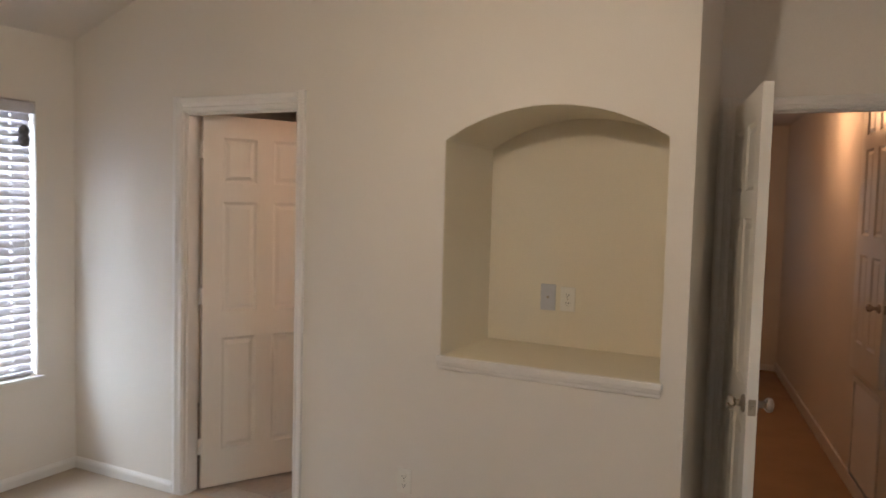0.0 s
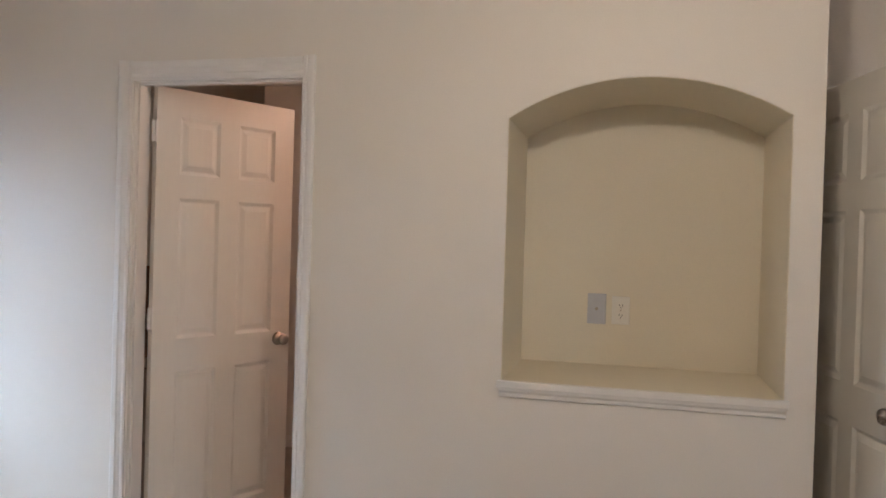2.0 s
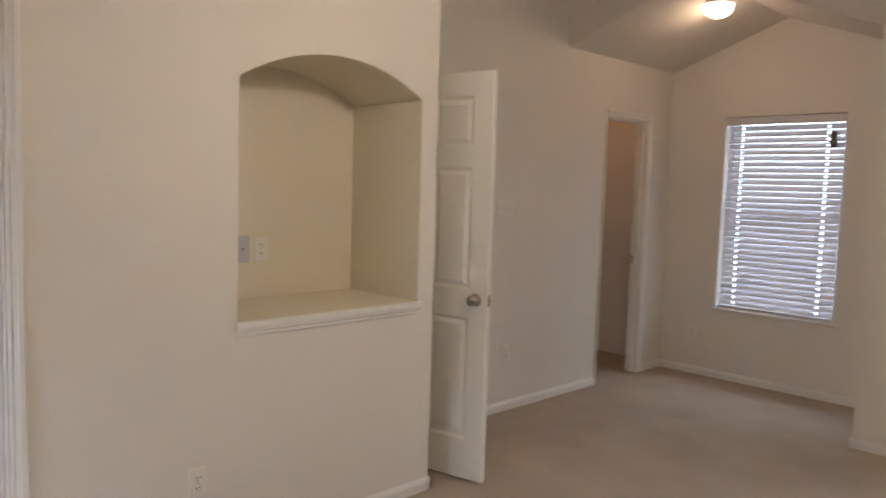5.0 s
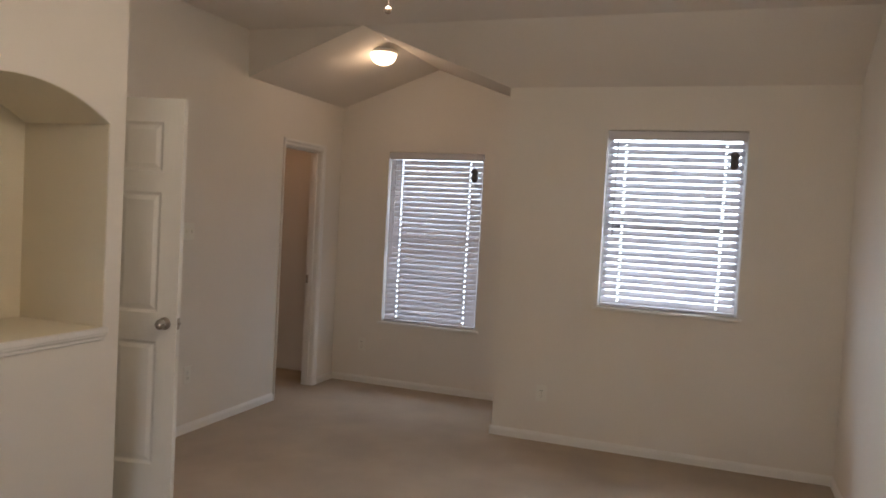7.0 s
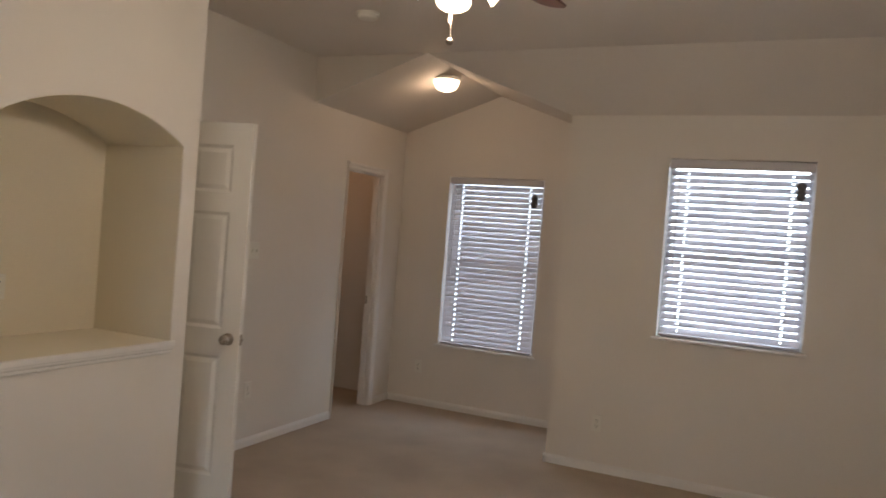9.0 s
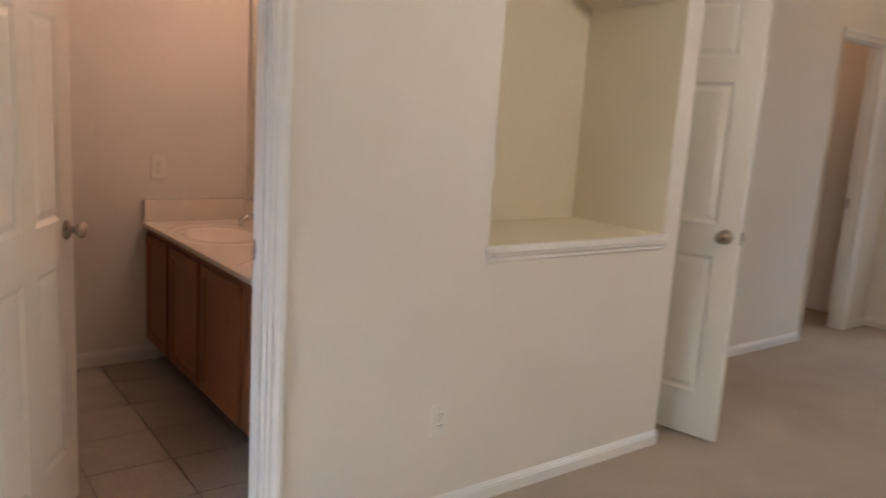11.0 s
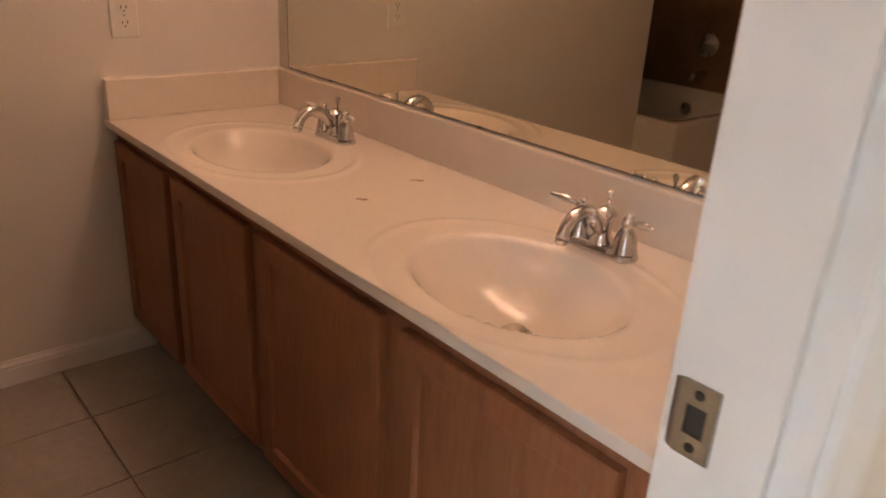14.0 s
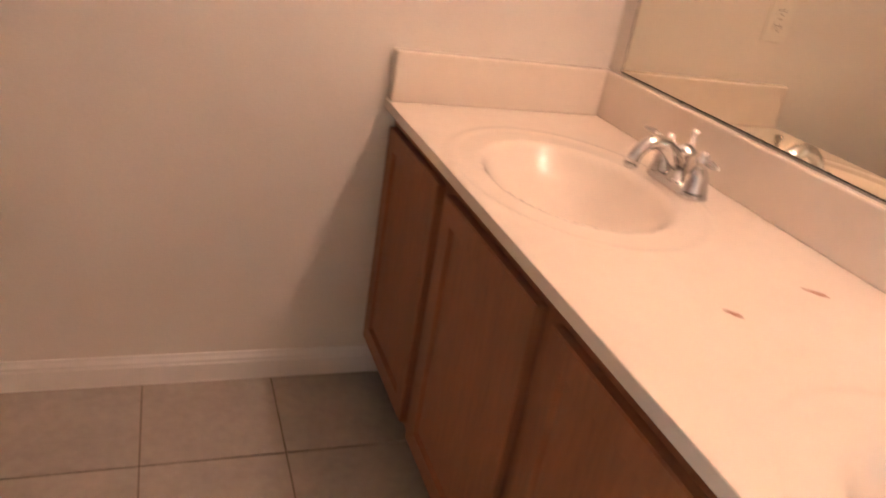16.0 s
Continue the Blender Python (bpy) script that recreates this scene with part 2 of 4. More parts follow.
def niche_wall():
    bm = bmesh.new()
    y0, y1 = 0.0, TH
    box(bm, WEST - TH, BX0, y0, y1, 0, HI)
    box(bm, BX0, BX1, y0, y1, DH, HI)
    box(bm, BX1, NX0, y0, y1, 0, HI)
    box(bm, NX1, 0.0, y0, y1, 0, HI)
    box(bm, NX0, NX1, y0, y1, 0, NZ0)
    w, h = (NX1 - NX0) / 2, NZT - NZS
    r = (w * w + h * h) / (2 * h)
    cx, cz = (NX0 + NX1) / 2, NZT - r
    a0 = math.asin(w / r)
    arc = [(cx + r * math.sin(a0 - 2 * a0 * i / 24), cz + r * math.cos(a0 - 2 * a0 * i / 24)) for i in range(25)]
    prism(bm, [(NX0, HI), (NX1, HI)] + arc, "y", y0, y1)
    bmesh.ops.remove_doubles(bm, verts=bm.verts, dist=1e-5)
    ob = single("wall_niche", bm, M_WALL, "off-white textured wall with an arched recess and a doorway", "wall", "structure")
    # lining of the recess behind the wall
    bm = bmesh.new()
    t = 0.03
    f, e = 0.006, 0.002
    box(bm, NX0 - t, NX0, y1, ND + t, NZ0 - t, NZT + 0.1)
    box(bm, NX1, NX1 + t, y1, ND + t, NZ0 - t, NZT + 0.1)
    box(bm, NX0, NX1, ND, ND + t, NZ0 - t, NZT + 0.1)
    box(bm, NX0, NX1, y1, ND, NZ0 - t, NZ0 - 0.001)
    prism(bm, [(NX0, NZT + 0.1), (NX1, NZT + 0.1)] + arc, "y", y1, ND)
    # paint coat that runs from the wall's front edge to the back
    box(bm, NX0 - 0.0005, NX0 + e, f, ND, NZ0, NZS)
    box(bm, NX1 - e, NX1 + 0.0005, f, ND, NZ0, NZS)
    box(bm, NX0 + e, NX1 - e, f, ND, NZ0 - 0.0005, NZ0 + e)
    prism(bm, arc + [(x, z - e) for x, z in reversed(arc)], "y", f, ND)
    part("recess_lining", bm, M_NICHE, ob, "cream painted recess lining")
    return ob


niche_wall()


def ceiling():
    bm = bmesh.new()
    k = 0.365
    run = (TOP - EAVE) / k
    xw, xe = WEST + run, 1.80
    yr = (NORTH + PROT) / 2
    def f(*pts):
        bm.faces.new([bm.verts.new(p) for p in pts])
    f((xw, SOUTH, TOP), (xe, SOUTH, TOP), (xe, yr, TOP), (xe, NORTH, TOP), (xw, NORTH, TOP))
    f((WEST, SOUTH, EAVE), (xw, SOUTH, TOP), (xw, NORTH, TOP), (WEST, NORTH, EAVE))
    f((xe, SOUTH, TOP), (EAST, SOUTH, EAVE), (EAST, PROT, EAVE), (xe, yr, TOP))
    f((xe, yr, TOP), (xe + 0.02, NORTH, EAVE), (xe, NORTH, TOP))
    f((xe, yr, TOP), (EAST, PROT, EAVE), (ALC, PROT, EAVE), (ALC, yr, TOP))
    f((xe, yr, TOP), (ALC, yr, TOP), (ALC, NORTH, EAVE), (xe + 0.02, NORTH, EAVE))
    bmesh.ops.remove_doubles(bm, verts=bm.verts, dist=1e-5)
    ext = bmesh.ops.extrude_face_region(bm, geom=list(bm.faces))
    for v in [g for g in ext["geom"] if isinstance(g, bmesh.types.BMVert)]:
        v.co.z += 0.08
    single("ceiling", bm, M_CEIL, "off-white textured vaulted bedroom ceiling", "ceiling", "structure")


ceiling()
single("roof_cover", boxed(WEST - 1.2, ALC + 0.5, SOUTH - 0.4, 6.2, HI, HI + 0.1), M_CEIL, "plain cover closing the house above", "roof", "structure")

# ---- bathroom shell ----
wall("wall_bath_east", "x", MIR, MIR + 0.10, ND + 0.052, BNORTH + TH, 0, 2.5)
wall("wall_bath_east_front", "x", MIR, MIR + 0.006, TH, ND + 0.052, 0, 2.5)
wall("wall_bath_end", "y", FAR, FAR + TH, WEND, MIR, 0, 2.5)
wall("wall_bath_west", "x", BWEST, BWEST - TH, TH, BNORTH + TH, 0, 2.5)
wall("wall_bath_north", "y", BNORTH, BNORTH + TH, BWEST, MIR, 0, 2.5)
wall("wall_bath_south", "y", TH, 0.0, BWEST, WEST - TH, 0, 2.5)
single("ceiling_bath", boxed(BWEST, MIR, TH, BNORTH, 2.44, 2.5), M_CEIL, "plain off-white bathroom ceiling", "ceiling", "structure")
single("floor_bath", boxed(BWEST, MIR, 0.06, BNORTH, -0.12, -0.004), M_GROUT, "grey-beige tiled bathroom floor", "floor", "structure")

# ---- hall and closet shell ----
bm = bmesh.new()
prism(bm, [(0.875, NORTH + TH), (0.995, NORTH + TH), (0.20, 5.25), (0.08, 5.25)], "z", 0, 2.5)
single("wall_hall_east", bm, M_WALL, "cream hallway wall with a low return-air grille", "wall", "structure")
W4 = (-0.97, -0.32, 0.70, 2.05)
wall("wall_hall_end", "y", 5.25, 5.37, -1.05, 0.4, 0, 2.5, [W4])
wall("wall_hall_west", "x", -1.0, -1.05, NORTH + TH, 5.37, 0, 2.5)
wall("wall_hall_south", "y", NORTH + TH, NORTH + 0.02, -1.05, -0.09, 0, 2.5)
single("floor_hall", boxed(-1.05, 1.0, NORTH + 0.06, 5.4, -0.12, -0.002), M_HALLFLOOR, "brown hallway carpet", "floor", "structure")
single("ceiling_hall", boxed(-1.05, 1.0, NORTH + TH, 5.4, 2.44, 2.5), M_CEIL, "plain hallway ceiling", "ceiling", "structure")
wall("wall_closet_west", "x", 1.9, 1.8, NORTH + TH, 2.6, 0, 2.5)
wall("wall_closet_east", "x", ALC + 0.1, ALC + 0.22, NORTH + TH, 2.6, 0, 2.5)
wall("wall_closet_end", "y", 2.2, 2.32, 1.8, ALC + 0.22, 0, 2.5)
single("floor_closet", boxed(1.8, ALC + 0.22, NORTH + 0.06, 2.3, -0.12, -0.002), M_CARPET, "beige closet carpet", "floor", "structure")
single("ceiling_closet", boxed(1.8, ALC + 0.22, NORTH + TH, 2.3, 2.44, 2.5), M_CEIL, "plain closet ceiling", "ceiling", "structure")


# ---- trim ----
def board_profile(h, d):
    """Outline (depth, height) of a moulded baseboard."""
    return [(0, 0), (d, 0), (d, h * 0.66), (d * 0.8, h * 0.72), (d * 0.8, h * 0.80), (d * 0.45, h * 0.90), (d * 0.3, h), (0, h)]


def baseboard(axis, face, sign, u0, u1, h=0.062, d=0.013, z=0.0):
    bm = bmesh.new()
    pts = [(face + sign * p, z + q) for p, q in board_profile(h, d)]
    if axis == "x":
        prism(bm, pts, "y", u0, u1)
    else:
        prism(bm, pts, "x", u0, u1)
    single("baseboard", bm, M_TRIM, "white painted moulded wooden baseboard", "baseboard", "structure", "baseboards")


baseboard("x", WEST, 1, SOUTH, 0)
baseboard("y", 0, -1, WEST, BX0 - 0.065)
baseboard("y", 0, -1, BX1 + 0.044, 0.013)
baseboard("x", 0, 1, -0.013, NORTH)
baseboard("y", NORTH, -1, HX1 + 0.045, CX0 - 0.02)
baseboard("y", NORTH, -1, CX1 + 0.055, ALC)
baseboard("x", ALC, -1, PROT, NORTH)
baseboard("x", EAST, -1, SOUTH, PROT + 0.013)
baseboard("y", PROT, 1, EAST - 0.013, ALC)
baseboard("y", SOUTH, 1, WEST, EAST)
baseboard("y", FAR, -1, WEND, -1.545, 0.076, 0.014)
baseboard("y", 5.25, -1, -1.0, 0.08)
baseboard("y", 2.2, -1, 1.9, ALC + 0.1)
bm = bmesh.new()
prism(bm, [(0.875, NORTH + TH), (0.86, NORTH + TH), (0.065, 5.25), (0.08, 5.25)], "z", 0, 0.09)
single("baseboard", bm, M_TRIM, "white painted moulded wooden baseboard", "baseboard", "structure", "baseboards")


def casing(name, x0, x1, h, face, back, w_l, w_r, w_h, out=0.018, stop=0.07, label="white painted moulded door casing and jamb"):
    """Door lining: two jambs, a head, a stop, and moulded casing on the face side."""
    th = thing(name, Matrix(), label, "door frame", kind="structure")
    sgn = -1 if back > face else 1
    j = 0.012
    lo, hi = min(face, back), max(face, back)
    part("jamb", boxed(x0, x0 + j, lo - 0.002, hi + 0.002, 0, h), M_TRIM, th)
    part("jamb", boxed(x1 - j, x1, lo - 0.002, hi + 0.002, 0, h), M_TRIM, th)
    part("head_jamb", boxed(x0 + j, x1 - j, lo - 0.002, hi + 0.002, h - j, h), M_TRIM, th)
    s0, s1 = sorted((face - sgn * stop, face - sgn * (stop - 0.035)))
    part("door_stop", boxed(x0 + j, x0 + j + 0.010, s0, s1, 0, h - j), M_TRIM, th)
    part("door_stop", boxed(x1 - j - 0.012, x1 - j, s0, s1, 0, h - j), M_TRIM, th)
    part("door_stop", boxed(x0 + j + 0.010, x1 - j - 0.010, s0, s1, h - j - 0.010, h - j), M_TRIM, th)

    def moulding(w):
        # (across, out): from the opening's edge outwards
        return [(0.0, 0.0), (0.0, out * 0.45), (w * 0.10, out * 0.62), (w * 0.22, out * 0.62), (w * 0.30, out * 0.45), (w * 0.52, out * 0.72),
                (w * 0.62, out * 0.95), (w * 0.90, out), (w, out * 0.85), (w, 0.0)]
    for f0, s in ((face, sgn), (back, -sgn)):
        if w_l:
            bm = bmesh.new()
            prism(bm, [(x0 + 0.005 - a, f0 + s * b) for a, b in moulding(w_l)], "z", 0, h + w_h)
            part("side_casing", bm, M_TRIM, th)
        if w_r:
            bm = bmesh.new()
            prism(bm, [(x1 - 0.005 + a, f0 + s * b) for a, b in moulding(w_r)], "z", 0, h + w_h)
            part("side_casing", bm, M_TRIM, th)
        bm = bmesh.new()
        prism(bm, [(f0 + s * b * 0.98, h - 0.005 + a) for a, b in moulding(w_h)], "x", x0 + 0.005, x1 - 0.005)
        part("head_casing", bm, M_TRIM, th)
    return th


frame_bath = casing("door_frame_1", BX0, BX1, DH, 0.0, TH, 0.060, 0.046, 0.070, stop=0.055)
frame_hall = casing("door_frame_2", HX0, HX1, DH, NORTH, NORTH + TH, 0.058, 0.045, 0.045)
frame_closet = casing("door_frame_3", CX0, CX1, DH - 0.005, NORTH, NORTH + TH, 0.02, 0.05, 0.05)


part("strike", boxed(CX1 - 0.0145, CX1 - 0.0122, NORTH + 0.068, NORTH + 0.098, 0.89, 0.96), M_STEEL, frame_closet, "steel strike plate")


# ---- doors ----
def knob_bm(side, out=0.062):
    """Knob on its rose, pointing along side * y."""
    m = Matrix.Rotation(radians(90 if side < 0 else -90), 4, "X")
    k = out / 0.062
    return lathe(bmesh.new(), [(0.0, 0.0), (0.032, 0.0), (0.032, 0.004), (0.027, 0.009), (0.013, 0.012), (0.011, 0.026 * k), (0.016, 0.031 * k), (0.0255, 0.040 * k),
                               (0.0265, 0.048 * k), (0.022, 0.057 * k), (0.010, 0.0615 * k), (0.0, 0.062 * k)], m, 24)


def panel_door(name, m, w, label, hinge_side=1, h=2.02, z0=0.012, kz=0.925, hinge_paint=False):
    """A six-panel door leaf. The hinge is at x = 0 and the leaf runs along +x; its thickness is centred on y = 0."""
    th = thing(name, m, label, "door", kind="structure")
    t = 0.0175
    st, mid = 0.105, 0.095
    rails = [(0.0, 0.20), (0.82, 0.96), (1.56, 1.66), (h - 0.115, h)]
    bm = bmesh.new()
    for a, b in ((0, st), (w / 2 - mid / 2, w / 2 + mid / 2), (w - st, w)):
        box(bm, a, b, -t, t, z0, z0 + h)
    for a, b in rails:
        for c, d in ((st, w / 2 - mid / 2), (w / 2 + mid / 2, w - st)):
            box(bm, c, d, -t, t, z0 + a, z0 + b)
    bmesh.ops.remove_doubles(bm, verts=bm.verts, dist=1e-5)
    leaf = part("leaf", bm, M_DOOR, th)
    for c, d in ((st, w / 2 - mid / 2), (w / 2 + mid / 2, w - st)):
        for (_, a), (b, _) in zip(rails, rails[1:]):
            bm = bmesh.new()
            e, f = 0.014, 0.040
            x0, x1, y0, y1 = c, d, z0 + a, z0 + b
            for s in (-1, 1):
                loops = []
                for inset, depth in ((0.0, t - 0.0004), (e, t - 0.009), (e + 0.006, t - 0.009), (f, t - 0.003)):
                    loops.append([bm.verts.new((px, s * depth, pz)) for px, pz in ((x0 + inset, y0 + inset), (x1 - inset, y0 + inset), (x1 - inset, y1 - inset), (x0 + inset, y1 - inset))])
                for p, q in zip(loops, loops[1:]):
                    for i in range(4):
                        bm.faces.new((p[i], p[(i + 1) % 4], q[(i + 1) % 4], q[i]))
                bm.faces.new(loops[-1])
            part("panel", bm, M_DOOR, leaf)
    kx = w - 0.062
    for s in (-1, 1):
        bm = knob_bm(s)
        bmesh.ops.translate(bm, verts=bm.verts, vec=(kx, s * t, kz))
        part("knob", bm, M_NICKEL, th, "satin nickel round knob", True)
    part("latch_plate", boxed(w - 0.001, w + 0.0015, -0.0125, 0.0125, kz - 0.028, kz + 0.028, bevel=0.0004), M_STEEL, th, "steel latch plate")
    part("latch", boxed(w + 0.001, w + 0.010, -0.007, 0.007, kz - 0.008, kz + 0.008, bevel=0.002), M_STEEL, th)
    for hz in (0.20, 1.02, 1.80):
        bm = bmesh.new()
        lathe(bm, [(0, 0), (0.006, 0), (0.006, 0.09), (0, 0.09)], Matrix.Translation((-0.004, hinge_side * (t + 0.003), hz)), 10)
        box(bm, -0.0015, 0.0, -t, t, hz, hz + 0.09)
        if hinge_paint:
            box(bm, -0.022, -0.0015, hinge_side * t - 0.0015, hinge_side * t + 0.0015, hz, hz + 0.09)
        part("hinge", bm, M_TRIM if hinge_paint else M_NICKEL, th)
    return th


def swing(hx, hy, fx, fy):
    return pose(hx, hy, 0, 0, 0, math.degrees(math.atan2(fy - hy, fx - hx)))


panel_door("door_1", swing(BX0 + 0.034, TH + 0.004, BX0 + 0.034 + 0.478, TH + 0.004 + 0.878), 0.69, "white six-panel door standing half open into the bathroom", -1, kz=0.935, hinge_paint=True)
panel_door("door_2", swing(HX0 + 0.020, NORTH - 0.012, 0.245, -0.145), 0.760, "white six-panel door standing open beside the recess wall", 1)
panel_door("door_3", swing(CX0 + 0.02, NORTH + TH + 0.02, CX0 + 0.03, NORTH + 0.85), 0.575, "white six-panel closet door opened inwards", 1)

# strike plate of the bathroom doorway
SP = thing("strike_plate", Matrix(), "worn steel strike plate on the white door jamb", "strike plate")
bm = bmesh.new()
sx = BX1 - 0.012
p0, p1 = sx - 0.0024, sx - 0.0002
SY, SZ = 0.079, 0.948
box(bm, p0, p1, SY - 0.015, SY - 0.008, SZ - 0.030, SZ + 0.030)
box(bm, p0, p1, SY + 0.008, SY + 0.014, SZ - 0.030, SZ + 0.030)
box(bm, p0, p1, SY - 0.008, SY + 0.008, SZ - 0.030, SZ - 0.012)
box(bm, p0, p1, SY - 0.008, SY + 0.008, SZ + 0.012, SZ + 0.030)
# lip that curls round the jamb's edge, with a rounded outline
for i in range(8):
    u0, u1 = i / 8, (i + 1) / 8
    y0, y1 = SY + 0.014 + 0.013 * u0, SY + 0.014 + 0.013 * u1
    c0, c1 = 0.009 * u0 * u0, 0.009 * u1 * u1
    h = 0.029 * math.sqrt(1 - (0.82 * u0) ** 2)
    prism(bm, [(p0 + c0, y0), (p1 + c0, y0), (p1 + c1, y1), (p0 + c1, y1)], "z", SZ - h, SZ + h)
part("plate", bm, M_STEEL, SP)
part("latch_hole", boxed(sx - 0.0008, sx - 0.0001, SY - 0.008, SY + 0.008, SZ - 0.012, SZ + 0.012), M_DARK, SP)
for z in (SZ - 0.0215, SZ + 0.0215):
    part("screw", lathe(bmesh.new(), [(0, 0.001), (0.0035, 0.0008), (0.004, 0.0)], Matrix.Translation((p0, SY, z)) @ Matrix.Rotation(radians(-90), 4, "Y"), 12), M_DARK, SP)


# ---- sill of the recess ----
SILL = thing("niche_sill", Matrix(), "white painted moulded sill below the arched recess", "sill", kind="structure")
part("sill_board", boxed(NX0 - 0.012, NX1 + 0.012, -0.022, 0.004, NZ0 - 0.022, NZ0 + 0.004, bevel=0.003, seg=2), M_TRIM, SILL)
bm = bmesh.new()
prism(bm, [(-0.0005, NZ0 - 0.022), (-0.018, NZ0 - 0.022), (-0.016, NZ0 - 0.032), (-0.010, NZ0 - 0.040), (-0.009, NZ0 - 0.052), (-0.0005, NZ0 - 0.056)], "x", NX0 - 0.004, NX1 + 0.004)
part("apron_moulding", bm, M_TRIM, SILL)


# ---- plates ----
def wall_plate(name, m, label, style, w=0.072, h=0.115, material=None, group=""):
    """A cover plate in the local xz plane, facing -y."""
    th = thing(name, m, label, name.replace("_", " "), group)
    part("cover", boxed(-w / 2, w / 2, -0.006, 0, -h / 2, h / 2, bevel=0.003, seg=2), material or M_PLATE, th)
    if style == "outlet":
        for z in (-0.02, 0.02):
            rec = part("receptacle", lathe(bmesh.new(), [(0.0165, 0), (0.0165, 0.002), (0, 0.002)], Matrix.Translation((0, -0.006, z)) @ Matrix.Rotation(radians(90), 4, "X"), 20), M_PLATE, th)
            part("slot", boxed(-0.008, -0.0055, -0.0086, -0.0078, z - 0.002, z + 0.006), M_DARK, rec)
            part("slot", boxed(0.0055, 0.008, -0.0086, -0.0078, z - 0.002, z + 0.006), M_DARK, rec)
            part("slot", boxed(-0.002, 0.002, -0.0086, -0.0078, z - 0.010, z - 0.006), M_DARK, rec)
        part("screw", lathe(bmesh.new(), [(0.003, 0), (0.003, 0.0012), (0, 0.0012)], Matrix.Translation((0, -0.006, 0)) @ Matrix.Rotation(radians(90), 4, "X"), 10), M_STEEL, th)
    elif style == "coax":
        part("connector", lathe(bmesh.new(), [(0.007, 0), (0.007, 0.003), (0.0045, 0.003), (0.0045, 0.011), (0, 0.011)], Matrix.Translation((0, -0.006, 0)) @ Matrix.Rotation(radians(90), 4, "X"), 12), M_STEEL, th)
    else:
        n = max(1, round(w / 0.046) - 0) if w > 0.1 else 1
        for i in range(n):
            x = (i - (n - 1) / 2) * 0.046
            bm = bmesh.new()
            prism(bm, [(-0.006, -0.012), (-0.006, 0.012), (-0.016, 0.010), (-0.012, -0.004)], "x", x - 0.005, x + 0.005)
            part("toggle", bm, M_PLATE, th)
    return th


wall_plate("cable_plate", pose(-0.722, ND, 1.163), "grey metal cable outlet plate inside the recess", "coax", 0.075, 0.125, M_PLATEGREY)
wall_plate("power_outlet", pose(-0.625, ND, 1.160), "off-white double power outlet inside the recess", "outlet")
wall_plate("power_outlet", pose(-1.193, 0, 0.345), "off-white double power outlet low on the recess wall", "outlet")
wall_plate("power_outlet", pose(EAST, -1.542, 0.335, 0, 0, -90), "off-white double power outlet below the bright window", "outlet")
wall_plate("power_outlet", pose(ALC, 0.317, 0.345, 0, 0, -90), "off-white double power outlet beside the alcove window", "outlet")
wall_plate("power_outlet", pose(1.27, NORTH, 0.39), "off-white double power outlet near the hall doorway", "outlet")
wall_plate("light_switch", pose(1.21, NORTH, 1.34), "off-white three-toggle light switch plate", "switch", 0.15, 0.115)
wall_plate("power_outlet", pose(-1.54, FAR, 1.012), "white double power outlet above the vanity splash", "outlet", 0.075, 0.118)


# ---- windows and blinds ----
def window(name, x, win, inward, group):
    y0, y1, z0, z1 = win
    outer = x - inward * TH
    th = thing(name, Matrix(), "white vinyl single-hung window in a drywall opening", "window", group, "structure")
    fx0, fx1 = sorted((outer + inward * 0.005, outer + inward * 0.035))
    fr = 0.035
    bm = bmesh.new()
    box(bm, fx0, fx1, y0, y0 + fr, z0, z1)
    box(bm, fx0, fx1, y1 - fr, y1, z0, z1)
    box(bm, fx0, fx1, y0 + fr, y1 - fr, z0, z0 + fr)
    box(bm, fx0, fx1, y0 + fr, y1 - fr, z1 - fr, z1)
    zm = (z0 + z1) / 2
    box(bm, fx0, fx1, y0 + fr, y1 - fr, zm - 0.018, zm + 0.018)
    part("window_frame", bm, M_VINYL, th)
    for a, b in ((z0 + fr, zm - 0.018), (zm + 0.018, z1 - fr)):
        p = part("pane", boxed((fx0 + fx1) / 2 - 0.002, (fx0 + fx1) / 2 + 0.002, y0 + fr, y1 - fr, a, b), M_GLASS, th)
        p.visible_shadow = False
    s0, s1 = sorted((outer + inward * 0.036, x + inward * 0.028))
    part("window_sill", boxed(s0, s1, y0 - 0.03, y1 + 0.03, z0 - 0.020, z0 - 0.002, bevel=0.003, seg=2), M_TRIM, th)
    return th


